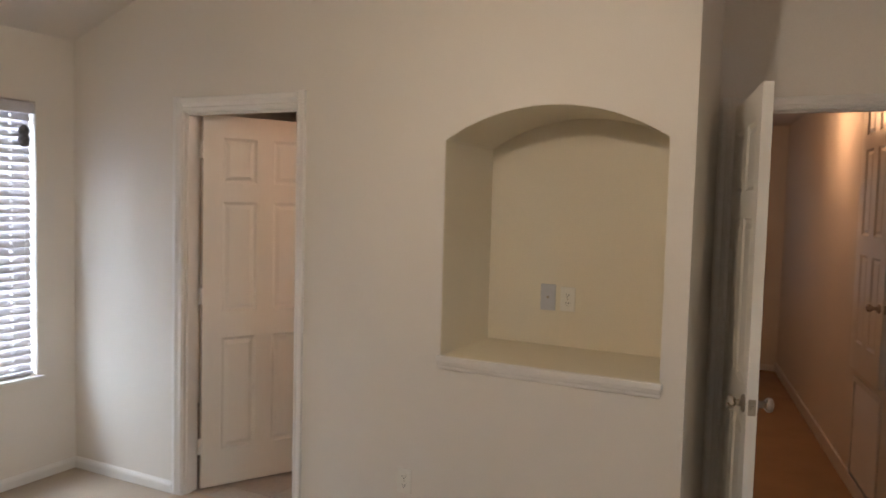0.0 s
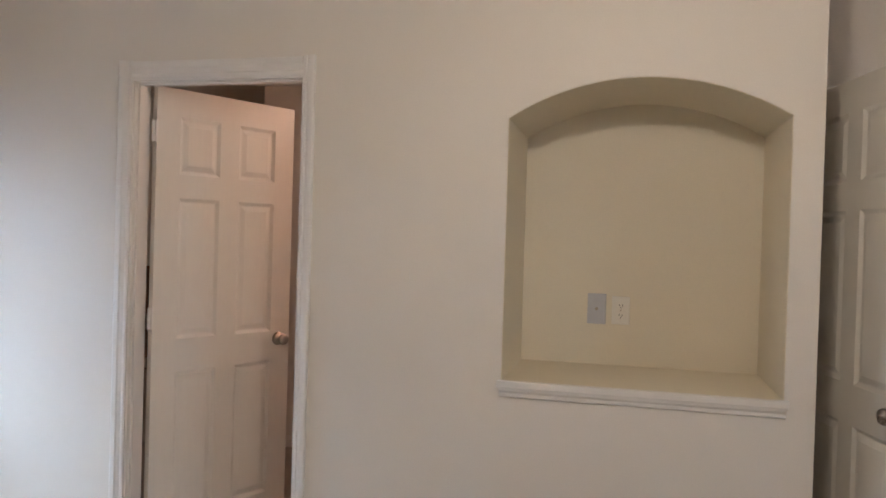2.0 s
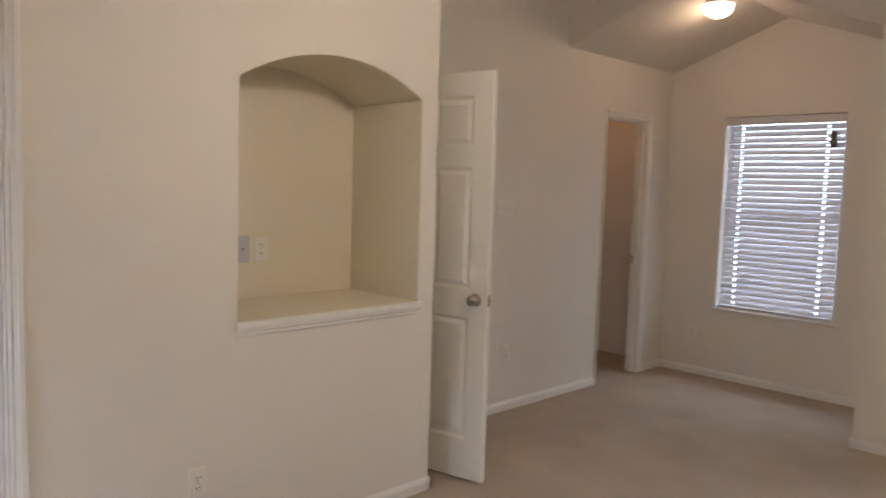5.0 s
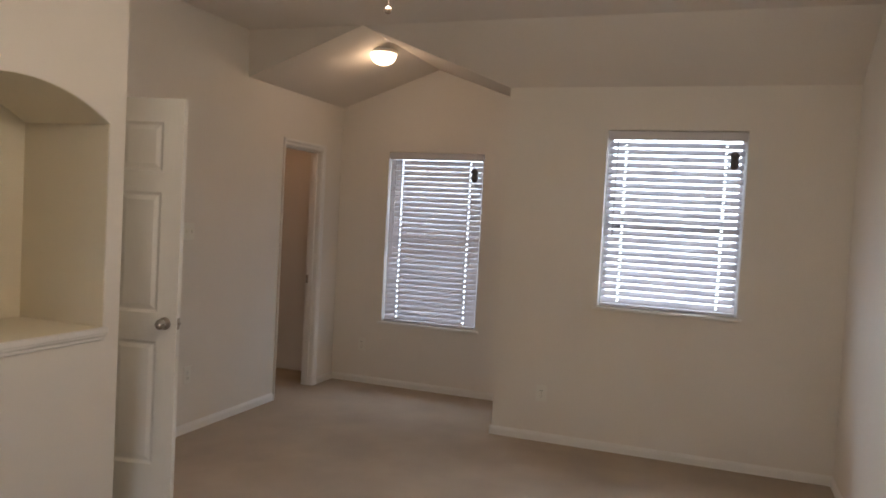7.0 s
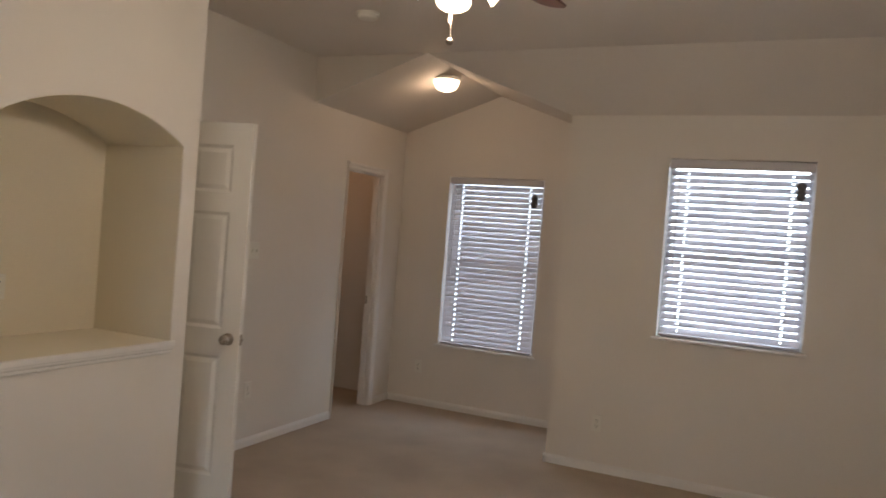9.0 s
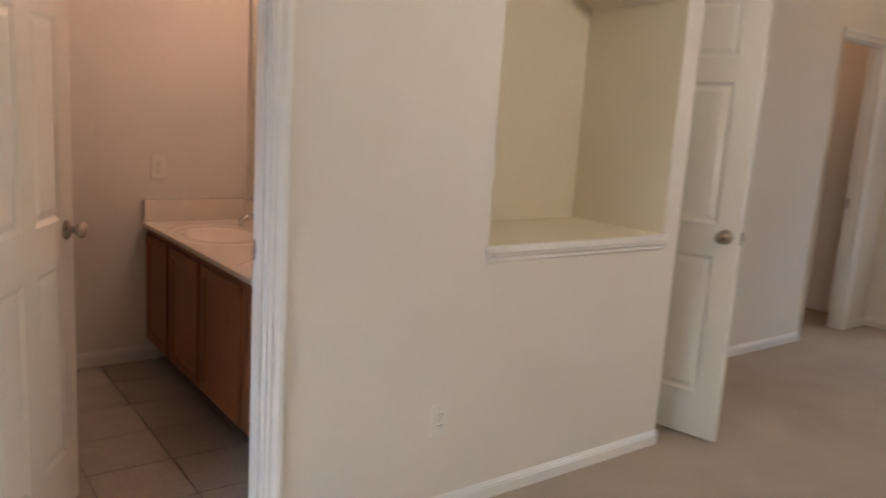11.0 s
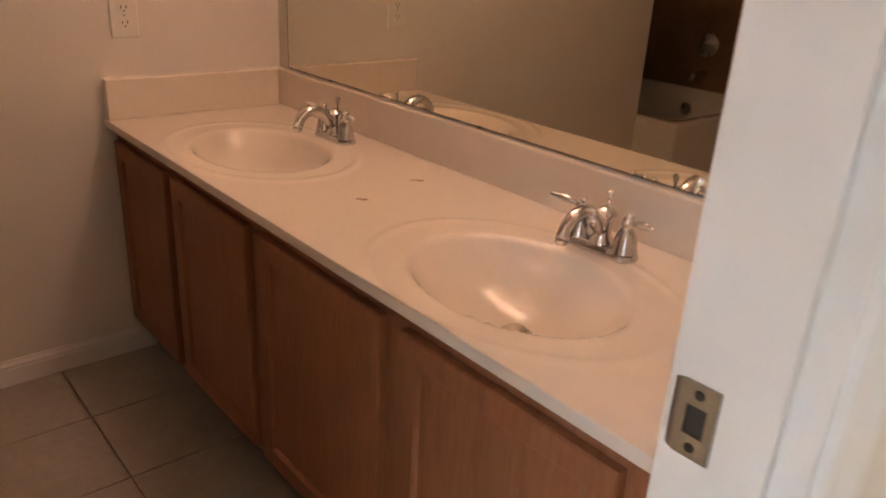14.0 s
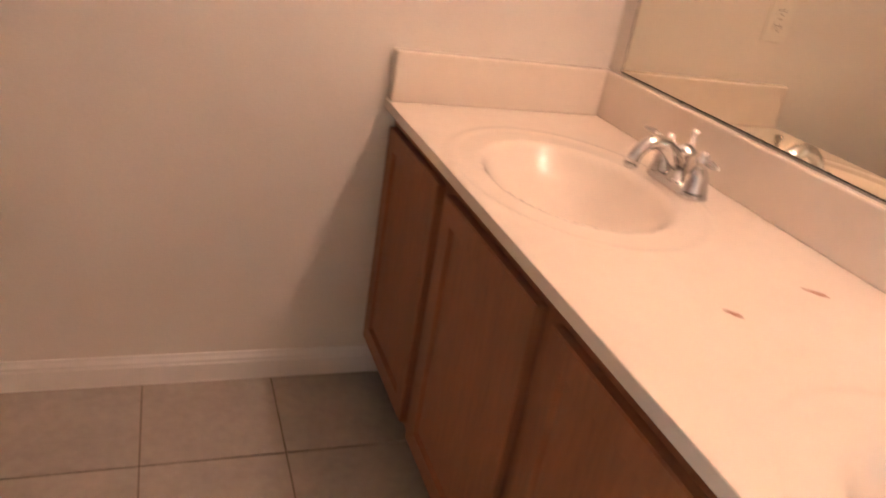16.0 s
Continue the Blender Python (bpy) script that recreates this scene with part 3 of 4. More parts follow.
def blind(name, x, win, inward, tilt, label, wand_at, pitch=0.0455):
    """A faux-wood blind that hangs in the opening. tilt: degrees by which the room edge of the slats is turned down."""
    y0, y1, z0, z1 = win
    cx = x - inward * 0.035
    th = thing(name, pose(cx, (y0 + y1) / 2, z0), label, "window blind", "bedroom blinds")
    half, hgt = (y1 - y0) / 2 - 0.016, z1 - z0
    part("headrail", boxed(-0.028, 0.022, -half, half, hgt - 0.052, hgt - 0.006), M_SLAT, th)
    v0, v1 = sorted((inward * 0.026, inward * 0.034))
    part("valance", boxed(v0, v1, -half - 0.010, half + 0.010, hgt - 0.066, hgt - 0.012, bevel=0.002), M_SLAT, th)
    lad = (-half + 0.11, half - 0.11)
    bm = bmesh.new()
    edges = [-half, lad[0] - 0.007, lad[0] + 0.007, lad[1] - 0.007, lad[1] + 0.007, half]
    for i, (a, b) in enumerate(zip(edges, edges[1:])):
        if i % 2:
            box(bm, -0.0245, -0.009, a, b, -0.0014, 0.0014)
            box(bm, 0.009, 0.0245, a, b, -0.0014, 0.0014)
        else:
            box(bm, -0.0245, 0.0245, a, b, -0.0014, 0.0014)
    bmesh.ops.remove_doubles(bm, verts=bm.verts, dist=1e-5)
    slat = mesh_of("slat", bm, M_SLAT)
    n = int((hgt - 0.115) / pitch)
    rnd = random.Random(7)
    for i in range(n + 1):
        ob = new("slat", slat)
        ob.parent = th
        ob.matrix_local = pose(0, 0, 0.048 + i * pitch, 0, inward * (tilt + rnd.uniform(-1.5, 1.5)), 0)
    part("bottom_rail", boxed(-0.024, 0.024, -half, half, 0.006, 0.024, bevel=0.003), M_SLAT, th)
    for y in lad:
        for dx in (-0.027, 0.027):
            part("ladder_cord", boxed(dx - 0.0008, dx + 0.0008, y - 0.0012, y + 0.0012, 0.02, hgt - 0.055), M_CORD, th)
    ws = half - 0.06 if wand_at > 0 else -half + 0.06
    bm = bmesh.new()
    tube(bm, [(inward * 0.040, ws, hgt - 0.07), (inward * 0.046, ws + 0.004, hgt * 0.62), (inward * 0.046, ws + 0.006, hgt * 0.40)], [0.004, 0.004, 0.005], 8)
    part("tilt_wand", bm, M_SLAT, th)
    cs = -ws
    bm = bmesh.new()
    lathe(bm, [(0, 0.062), (0.010, 0.058), (0.026, 0.040), (0.031, 0.022), (0.020, 0.006), (0.030, -0.012), (0.026, -0.040), (0.014, -0.055), (0, -0.058)], Matrix.Translation((inward * 0.048, cs, hgt - 0.19)), 10)
    part("cord_knot", bm, M_KNOT_BACKLIT, th, "bundled lift cord coloured as a dark backlit silhouette", True)
    bm = bmesh.new()
    tube(bm, [(inward * 0.040, cs, hgt - 0.06), (inward * 0.045, cs, hgt - 0.4), (inward * 0.045, cs + 0.004, hgt * 0.38)], [0.0012] * 3, 6)
    lathe(bm, [(0, 0.02), (0.006, 0.016), (0.009, 0.0), (0, -0.002)], Matrix.Translation((inward * 0.045, cs + 0.004, hgt * 0.37)), 8)
    part("lift_cord", bm, M_CORD, th)
    return th


window("window_1", ALC, W1, -1, "bedroom windows")
window("window_2", EAST, W2, -1, "bedroom windows")
window("window_3", WEST, W3, 1, "bedroom windows")
blind("blind", ALC, W1, -1, 61, "white faux-wood blind, slats nearly closed, alcove window", 1)
blind("blind", EAST, W2, -1, 47, "white faux-wood blind, slats open, bright window", 1)
blind("blind", WEST, W3, 1, 67, "white faux-wood blind, slats nearly closed, west window", -1)


# ---- ceiling fixtures ----
FX, FY = -0.60, -1.61
FAN = thing("ceiling_fan", pose(FX, FY, TOP), "dark-bladed ceiling fan with lit frosted glass shades", "ceiling fan")
part("canopy", lathe(bmesh.new(), [(0, 0), (0.07, 0), (0.068, -0.02), (0.035, -0.055), (0.015, -0.06), (0, -0.06)]), M_FANMETAL, FAN, smooth=True)
part("downrod", lathe(bmesh.new(), [(0.012, -0.05), (0.012, -0.23), (0, -0.23)], seg=12), M_FANMETAL, FAN)
part("motor", lathe(bmesh.new(), [(0, -0.21), (0.05, -0.215), (0.11, -0.24), (0.125, -0.28), (0.115, -0.32), (0.07, -0.345), (0.05, -0.36), (0.055, -0.40), (0.035, -0.42), (0, -0.42)]), M_FANMETAL, FAN, smooth=True)
for i in range(5):
    a = 2 * math.pi * i / 5 - 0.21
    rot = Matrix.Rotation(a, 4, "Z")
    bm = bmesh.new()
    outline = [(0.17, -0.045), (0.30, -0.058), (0.55, -0.068), (0.63, -0.060), (0.66, -0.030), (0.66, 0.030), (0.63, 0.060), (0.55, 0.068), (0.30, 0.058), (0.17, 0.045)]
    prism(bm, outline, "z", -0.004, 0.004)
    bmesh.ops.transform(bm, verts=bm.verts, matrix=rot @ pose(0, 0, -0.31, 12, 0, 0))
    part("blade", bm, M_FANWOOD, FAN)
    bm = bmesh.new()
    box(bm, 0.10, 0.23, -0.018, 0.018, -0.325, -0.318, bevel=0.002)
    bmesh.ops.transform(bm, verts=bm.verts, matrix=rot)
    part("blade_arm", bm, M_FANMETAL, FAN)
for i in range(4):
    a = 2 * math.pi * i / 4 + 0.5
    m = Matrix.Rotation(a, 4, "Z") @ pose(0.055, 0, -0.375, 0, 122, 0)
    sh = part("shade", lathe(bmesh.new(), [(0.018, 0.0), (0.024, 0.02), (0.034, 0.05), (0.045, 0.08), (0.058, 0.105), (0.062, 0.115), (0.056, 0.112), (0.03, 0.055), (0.0, 0.05)], m), M_BULB, FAN, "lit frosted bell shade", True)
    part("socket", lathe(bmesh.new(), [(0.0, -0.02), (0.02, -0.018), (0.022, 0.012), (0.0, 0.014)], m, 16), M_FANMETAL, FAN, smooth=True)
for dx, dy, ln, k in ((0.025, 0.03, 0.115, 1), (0.0, 0.012, 0.195, 0)):
    bm = bmesh.new()
    tube(bm, [(dx, dy, -0.41), (dx, dy, -0.41 - ln)], [0.0012, 0.0012], 6)
    part("pull_chain", bm, M_FANMETAL, FAN)
    bm = bmesh.new()
    if k:
        lathe(bm, [(0, 0.018), (0.004, 0.015), (0.006, 0.0), (0.005, -0.012), (0, -0.014)], Matrix.Translation((dx, dy, -0.42 - ln)), 10)
    else:
        lathe(bm, [(0, 0.013), (0.009, 0.009), (0.013, 0.0), (0.009, -0.009), (0, -0.013)], Matrix.Translation((dx, dy, -0.42 - ln)), 14)
    part("chain_pull", bm, M_FANMETAL, FAN, smooth=True)

DOME = thing("flush_ceiling_light", pose(2.36, -0.19, TOP - 0.040), "lit frosted glass dome light on the alcove ridge", "ceiling light")
part("base_ring", lathe(bmesh.new(), [(0, 0), (0.105, 0), (0.11, -0.012), (0.10, -0.025), (0, -0.025)]), M_PLATE, DOME, smooth=True)
part("glass_dome", lathe(bmesh.new(), [(0.098, -0.025), (0.095, -0.05), (0.075, -0.085), (0.04, -0.105), (0.0, -0.112)]), M_DOME, DOME, smooth=True)
SMOKE = thing("smoke_detector", pose(0.9, -0.35, TOP), "round white plastic smoke detector on the ceiling", "smoke detector")
part("base", lathe(bmesh.new(), [(0, 0), (0.068, 0), (0.068, -0.012), (0, -0.012)]), M_PLATE, SMOKE)
part("cover", lathe(bmesh.new(), [(0.06, -0.012), (0.058, -0.028), (0.045, -0.036), (0, -0.038)]), M_PLATE, SMOKE, smooth=True)

bulb_lamp("fan_shade_light", FX, FY, TOP - 0.52, 27, FANLIGHT, 0.08)
bulb_lamp("dome_bulb_light", 2.36, -0.19, TOP - 0.23, 2, WARM2, 0.07)

# ---- vanity ----
CT, CF, CE = 0.737, -1.622, TH + 0.002       # counter top, front, near end
VAN = thing("vanity_cabinet", pose(-1.4, 1.0, 0), "reddish-brown wooden bathroom vanity with four framed doors", "vanity cabinet")
vx, vy = 1.4, -1.0
FF = CF + 0.030                                # face frame plane
bm = bmesh.new()
bx0, bx1, by0, by1, bz1 = FF + 0.018 + vx, MIR - 0.002 + vx, CE + 0.002 + vy, FAR - 0.002 + vy, CT - 0.0235
box(bm, bx0, bx1, by0, by0 + 0.016, 0.105, bz1)
box(bm, bx0, bx1, by1 - 0.016, by1, 0.105, bz1)
box(bm, bx1 - 0.012, bx1, by0 + 0.016, by1 - 0.016, 0.105, bz1)
box(bm, bx0, bx1 - 0.012, by0 + 0.016, by1 - 0.016, 0.105, 0.121)
part("carcass", bm, M_OAK, VAN)
# toe kick carries the under-cabinet shade in its colour
part("toe_kick", boxed(FF + 0.085 + vx, MIR - 0.004 + vx, CE + 0.004 + vy, FAR - 0.004 + vy, 0.0, 0.105), M_TOE_SHADE, VAN, "recessed toe kick with its shade painted in dark")
DZ0, DZ1 = 0.126, 0.678
doors = [(1.668, 2.018), (1.228, 1.622), (0.742, 1.182), (0.262, 0.690)]
bm = bmesh.new()
box(bm, FF + vx, FF + 0.018 + vx, CE + vy + 0.002, FAR + vy - 0.002, DZ1 - 0.02, CT - 0.0235)
box(bm, FF + vx, FF + 0.018 + vx, CE + vy + 0.002, FAR + vy - 0.002, 0.105, DZ0 + 0.02)
for a, b in ((2.0, FAR - 0.002), (1.605, 1.685), (1.165, 1.245), (0.675, 0.76), (CE + 0.002, 0.28)):
    box(bm, FF + vx, FF + 0.018 + vx, a + vy, b + vy, DZ0 + 0.02, DZ1 - 0.02)
part("face_frame", bm, M_OAK, VAN)
for a, b in doors:
    a, b = a + vy, b + vy
    f0 = FF - 0.019 + vx
    f1 = FF - 0.001 + vx
    s = 0.052
    bm = bmesh.new()
    # frame with a sloped inner edge round a flat panel
    loops = []
    for inset, x in ((0.0, f1), (0.0, f0 + 0.003), (0.003, f0), (s - 0.008, f0), (s, f0 + 0.008)):
        loops.append([bm.verts.new((x, py, pz)) for py, pz in ((a + inset, DZ0 + inset), (b - inset, DZ0 + inset), (b - inset, DZ1 - inset), (a + inset, DZ1 - inset))])
    for p, q in zip(loops, loops[1:]):
        for i in range(4):
            bm.faces.new((p[i], p[(i + 1) % 4], q[(i + 1) % 4], q[i]))
    d = part("door", bm, M_OAK, VAN)
    part("door_panel", boxed(f0 + 0.0085, f1, a + s - 0.004, b - s + 0.004, DZ0 + s - 0.004, DZ1 - s + 0.004), M_OAK, d)


def countertop():
    bowls = [(-1.395, 1.560), (-1.410, 0.637)]
    th = thing("washbasin_counter", pose(CF, CE, CT - 0.034), "cream cultured-marble vanity top with two moulded oval basins", "countertop")
    nx, ny = 66, 200
    w, ln = MIR - 0.002 - CF, FAR - 0.002 - CE
    bm = bmesh.new()
    grid = []
    for i in range(nx + 1):
        row = []
        for j in range(ny + 1):
            x, y = w * i / nx, ln * j / ny
            z = 0.0
            for bx, by in bowls:
                r = math.hypot((x + CF - bx) / 0.160, (y + CE - by) / 0.214)
                if r < 1.0:
                    z -= 0.108 * (1 - r * r) ** 0.95
                q = abs(r - 1.36) / 0.05
                if q < 1:
                    z += 0.0030 * (1 - q * q)
            row.append(bm.verts.new((x, y, 0.034 + z)))
        grid.append(row)
    for i in range(nx):
        for j in range(ny):
            bm.faces.new((grid[i][j], grid[i + 1][j], grid[i + 1][j + 1], grid[i][j + 1]))
    # front edge, underside lip and near end
    part("top_slab", bm, M_MARBLE, th, smooth=True)
    part("front_edge", boxed(-0.0005, 0.030, 0.0, ln, 0.011, 0.0335, bevel=0.0015), M_MARBLE, th)
    part("backsplash", boxed(w - 0.021, w, 0.0, ln, 0.0335, 0.034 + 0.112, bevel=0.004, seg=2), M_MARBLE, th)
    part("side_splash", boxed(0.004, w - 0.0215, ln - 0.034, ln, 0.0335, 0.034 + 0.112, bevel=0.004, seg=2), M_MARBLE, th)
    for bx, by in bowls:
        m = Matrix.Translation((bx - CF + 0.002, by - CE - 0.006, 0.034 - 0.1065))
        dr = part("drain", lathe(bmesh.new(), [(0.023, 0.0035), (0.025, 0.0055), (0.030, 0.0050), (0.033, 0.001), (0.033, -0.006), (0.023, -0.006), (0.023, 0.0035)], m), M_CHROME, th, "chrome basin drain", True)
        part("drain_hole", lathe(bmesh.new(), [(0.0, 0.0012), (0.0228, 0.0012), (0.0228, -0.004), (0.0, -0.004)], m), M_DARK, dr, "dark drain opening")
        part("stopper", lathe(bmesh.new(), [(0.005, 0.001), (0.005, 0.010), (0.018, 0.012), (0.019, 0.015), (0.012, 0.019), (0.0, 0.020)], m, 20), M_STEEL, dr, "raised metal stopper", True)
    for sx_, sy_, ln_, ang in ((-1.219, 1.146, 0.042, -0.75), (-1.401, 1.100, 0.030, -0.85)):
        bm = bmesh.new()
        rnd = random.Random(3)
        pts = [(math.cos(t) * ln_ / 2 * rnd.uniform(0.7, 1.1), math.sin(t) * 0.0045 * rnd.uniform(0.5, 1.4)) for t in [i * math.pi / 9 for i in range(18)]]
        prism(bm, pts, "z", 0.0002, 0.0006)
        bmesh.ops.transform(bm, verts=bm.verts, matrix=Matrix.Translation((sx_ - CF, sy_ - CE, 0.034)) @ Matrix.Rotation(ang, 4, "Z"))
        part("stain", bm, M_STAIN, th, "small rust-brown stain")
    return th


TOPS = countertop()


def faucet(bx, by):
    """Two-handle centre-set tap with bell-shaped handles; its spout points to -x."""
    th = thing("basin_faucet", pose(bx, by, CT), "polished chrome two-lever basin faucet on the vanity top", "faucet", "vanity faucets")
    # stepped oval plate under the whole tap
    bm = bmesh.new()
    rings = []
    for grow, z in ((0.000, 0.0), (0.002, 0.003), (0.002, 0.008), (-0.003, 0.012), (-0.004, 0.015), (-0.008, 0.018)):
        ring = []
        for i in range(40):
            a = 2 * math.pi * i / 40
            ring.append(bm.verts.new(((0.026 + grow) * math.cos(a), math.copysign(0.050, math.sin(a)) + (0.026 + grow) * math.sin(a), z)))
        rings.append(ring)
    for p, q in zip(rings, rings[1:]):
        for i in range(40):
            bm.faces.new((p[i], p[(i + 1) % 40], q[(i + 1) % 40], q[i]))
    bm.faces.new(rings[0])
    bm.faces.new(rings[-1])
    part("base_plate", bm, M_CHROME, th, smooth=True)
    # waisted column with a flared cap, and the curved spout that leaves it
    part("column", lathe(bmesh.new(), [(0.024, 0.016), (0.022, 0.022), (0.0165, 0.030), (0.0145, 0.045), (0.017, 0.062), (0.021, 0.068), (0.0225, 0.071), (0.021, 0.075), (0.013, 0.081), (0.006, 0.085), (0.0, 0.086)], seg=24), M_CHROME, th, smooth=True)
    bm = bmesh.new()
    pts = [(-0.004, 0, 0.040), (-0.016, 0, 0.052), (-0.030, 0, 0.068), (-0.048, 0, 0.081), (-0.068, 0, 0.086), (-0.088, 0, 0.081), (-0.103, 0, 0.068), (-0.110, 0, 0.053), (-0.112, 0, 0.046)]
    tube(bm, pts, [0.013, 0.0145, 0.0150, 0.0145, 0.0135, 0.0125, 0.0120, 0.0125, 0.0135], 18)
    spout = part("spout", bm, M_CHROME, th, smooth=True)
    part("aerator", lathe(bmesh.new(), [(0.0, 0.036), (0.0105, 0.036), (0.0125, 0.039), (0.0125, 0.046), (0.0, 0.047)], Matrix.Translation((-0.112, 0, 0)), 18), M_CHROME, spout, smooth=True)
    bm = lathe(bmesh.new(), [(0.0028, 0.07), (0.0028, 0.094), (0.0055, 0.096), (0.0045, 0.100), (0.0075, 0.106), (0.006, 0.112), (0, 0.114)], Matrix.Translation((0.009, 0, 0)), 14)
    part("lift_rod", bm, M_CHROME, th, smooth=True)
    for s in (-1, 1):
        m = Matrix.Translation((0, s * 0.052, 0))
        bm = lathe(bmesh.new(), [(0.0245, 0.015), (0.0235, 0.020), (0.0215, 0.026), (0.0205, 0.038), (0.0165, 0.050), (0.0105, 0.058), (0.0085, 0.062), (0.0115, 0.066), (0.0115, 0.073), (0.0075, 0.077), (0.0085, 0.081), (0.0065, 0.087), (0, 0.089)], m, 24)
        h = part("handle_bell", bm, M_CHROME, th, smooth=True)
        bm = bmesh.new()
        tube(bm, [(0, s * 0.056, 0.069), (-0.003, s * 0.066, 0.071), (-0.006, s * 0.074, 0.0735), (-0.010, s * 0.087, 0.077), (-0.013, s * 0.098, 0.0785), (-0.016, s * 0.107, 0.0785), (-0.018, s * 0.113, 0.080), (-0.019, s * 0.117, 0.081)],
             [0.0035, 0.0035, 0.0055, 0.0075, 0.0062, 0.0036, 0.0042, 0.0022], 14)
        part("lever", bm, M_CHROME, h, smooth=True)
    return th


faucet(-1.185, 1.545)
faucet(-1.190, 0.640)


# ---- mirror, its clips and the light bar ----
MZ0, MZ1 = 0.853, 1.92
MI = thing("vanity_mirror", pose(MIR, 1.0, MZ0), "large frameless wall mirror above the vanity splash", "mirror")
part("mirror_glass", boxed(-0.0065, -0.003, CE + 0.02 - 1.0, FAR - 0.069 - 1.0, 0.003, MZ1 - MZ0), M_MIRROR, MI)
part("dark_edge", boxed(-0.0060, -0.001, CE + 0.018 - 1.0, FAR - 0.067 - 1.0, 0.0, 0.0032), M_MEDGE, MI, "dark worn lower edge")
part("dark_edge", boxed(-0.0060, -0.001, FAR - 0.0692 - 1.0, FAR - 0.0652 - 1.0, 0.0, MZ1 - MZ0), M_MEDGE, MI)
for y, z in ((0.50, 0.0), (1.10, 0.0), (1.735, 0.0), (FAR - 0.08, 0.515)):
    part("clip", boxed(-0.0085, -0.001, y - 1.0 - 0.008, y - 1.0 + 0.008, z - 0.002, z + (0.030 if z else 0.004), bevel=0.0015), M_CHROME if z else M_MEDGE, MI)
BAR = thing("vanity_light_bar", pose(MIR, 1.08, 2.17), "chrome bar with six lit globe bulbs above the mirror", "wall light")
part("bar", boxed(-0.03, -0.001, -0.46, 0.46, -0.055, 0.055, bevel=0.004), M_CHROME, BAR)
for i in range(6):
    y = (i - 2.5) * 0.152
    part("globe_bulb", lathe(bmesh.new(), [(0.0, 0.0), (0.018, 0.0), (0.022, 0.015), (0.038, 0.035), (0.045, 0.060), (0.038, 0.088), (0.02, 0.102), (0, 0.105)], Matrix.Translation((-0.03, y, 0)) @ Matrix.Rotation(radians(-90), 4, "Y"), 20), M_VBULB, BAR, "lit globe bulb", True)

# ---- tub end of the bathroom ----
TX0, TX1, TY0, TY1, TZ = BWEST + 0.008, WEND - 0.004, 1.815, BNORTH - 0.008, 0.49
wall("wall_tub_end", "x", WEND, WEND + 0.10, FAR + TH, BNORTH, 0, 2.5)
single("tub_surround", boxed(BWEST, BWEST + 0.006, TY0, BNORTH, TZ - 0.02, 1.17), M_SHOWER, "dark brown tiled wall around the bathtub", "wall tile", "structure")
single("tub_surround", boxed(BWEST + 0.006, WEND, BNORTH - 0.006, BNORTH, TZ - 0.02, 1.17), M_SHOWER, "dark brown tiled wall around the bathtub", "wall tile", "structure")
TUB = thing("bathtub", pose(TX0, TY0, 0), "white enamelled alcove bathtub before dark brown tile", "bathtub")
bm = bmesh.new()
tw, tl = TY1 - TY0, TX1 - TX0
loops = []
for ins, z, rr in ((0.0, 0.0, 0.02), (0.0, TZ - 0.01, 0.02), (0.008, TZ, 0.02), (0.065, TZ, 0.12), (0.085, TZ - 0.03, 0.12), (0.13, 0.15, 0.14), (0.20, 0.12, 0.12)):
    lp = []
    for cx_, cy_, a0 in ((tl - ins - rr, tw - ins - rr, 0), (ins + rr, tw - ins - rr, 90), (ins + rr, ins + rr, 180), (tl - ins - rr, ins + rr, 270)):
        for k in range(7):
            a = radians(a0 + 15 * k)
            lp.append(bm.verts.new((cx_ + rr * math.cos(a), cy_ + rr * math.sin(a), z)))
    loops.append(lp)
for p, q in zip(loops, loops[1:]):
    for i in range(len(p)):
        j = (i + 1) % len(p)
        bm.faces.new((p[i], p[j], q[j], q[i]))
bm.faces.new(loops[-1])
part("tub_shell", bm, M_TUB, TUB, smooth=True)
part("overflow_plate", lathe(bmesh.new(), [(0, 0.008), (0.03, 0.007), (0.036, 0.0)], Matrix.Translation((0.112, 2.37 - TY0, 0.375)) @ Matrix.Rotation(radians(90), 4, "Y")), M_NICKEL, TUB, "metal overflow plate")
TAP = thing("tub_faucet", pose(BWEST + 0.006, 2.36, 0.575), "chrome tub spout and lever valve on dark tile", "faucet")
bm = bmesh.new()
tube(bm, [(0, 0, 0), (0.07, 0, 0.0), (0.12, 0, -0.008), (0.125, 0, -0.03)], [0.02, 0.022, 0.021, 0.016], 14)
part("spout", bm, M_CHROME, TAP, smooth=True)
bm = lathe(bmesh.new(), [(0.0, 0.0), (0.075, 0.0), (0.070, 0.008), (0.025, 0.014), (0.02, 0.045), (0.0, 0.05)], Matrix.Translation((0, 0, 0.17)) @ Matrix.Rotation(radians(90), 4, "Y"))
part("valve", bm, M_CHROME, TAP, smooth=True)
bm = bmesh.new()
tube(bm, [(0.045, 0, 0.17), (0.055, -0.05, 0.18), (0.06, -0.085, 0.185)], [0.010, 0.008, 0.006], 10)
part("lever", bm, M_CHROME, TAP, smooth=True)
HWX = -3.82
HALF = thing("half_wall", Matrix(), "low cream half wall with a white cap beside the tub", "half wall", kind="structure")
part("wall_core", boxed(BWEST, HWX, 1.01, 1.74, 0, 0.725), M_WALL, HALF)
part("cap", boxed(BWEST, HWX + 0.015, 1.00, 1.755, 0.725, 0.75, bevel=0.004), M_TRIM, HALF, "white cap board")
part("corner_trim", boxed(HWX + 0.0005, HWX + 0.010, 1.63, 1.74, 0, 0.725), M_OAK, HALF, "brown wooden corner trim")

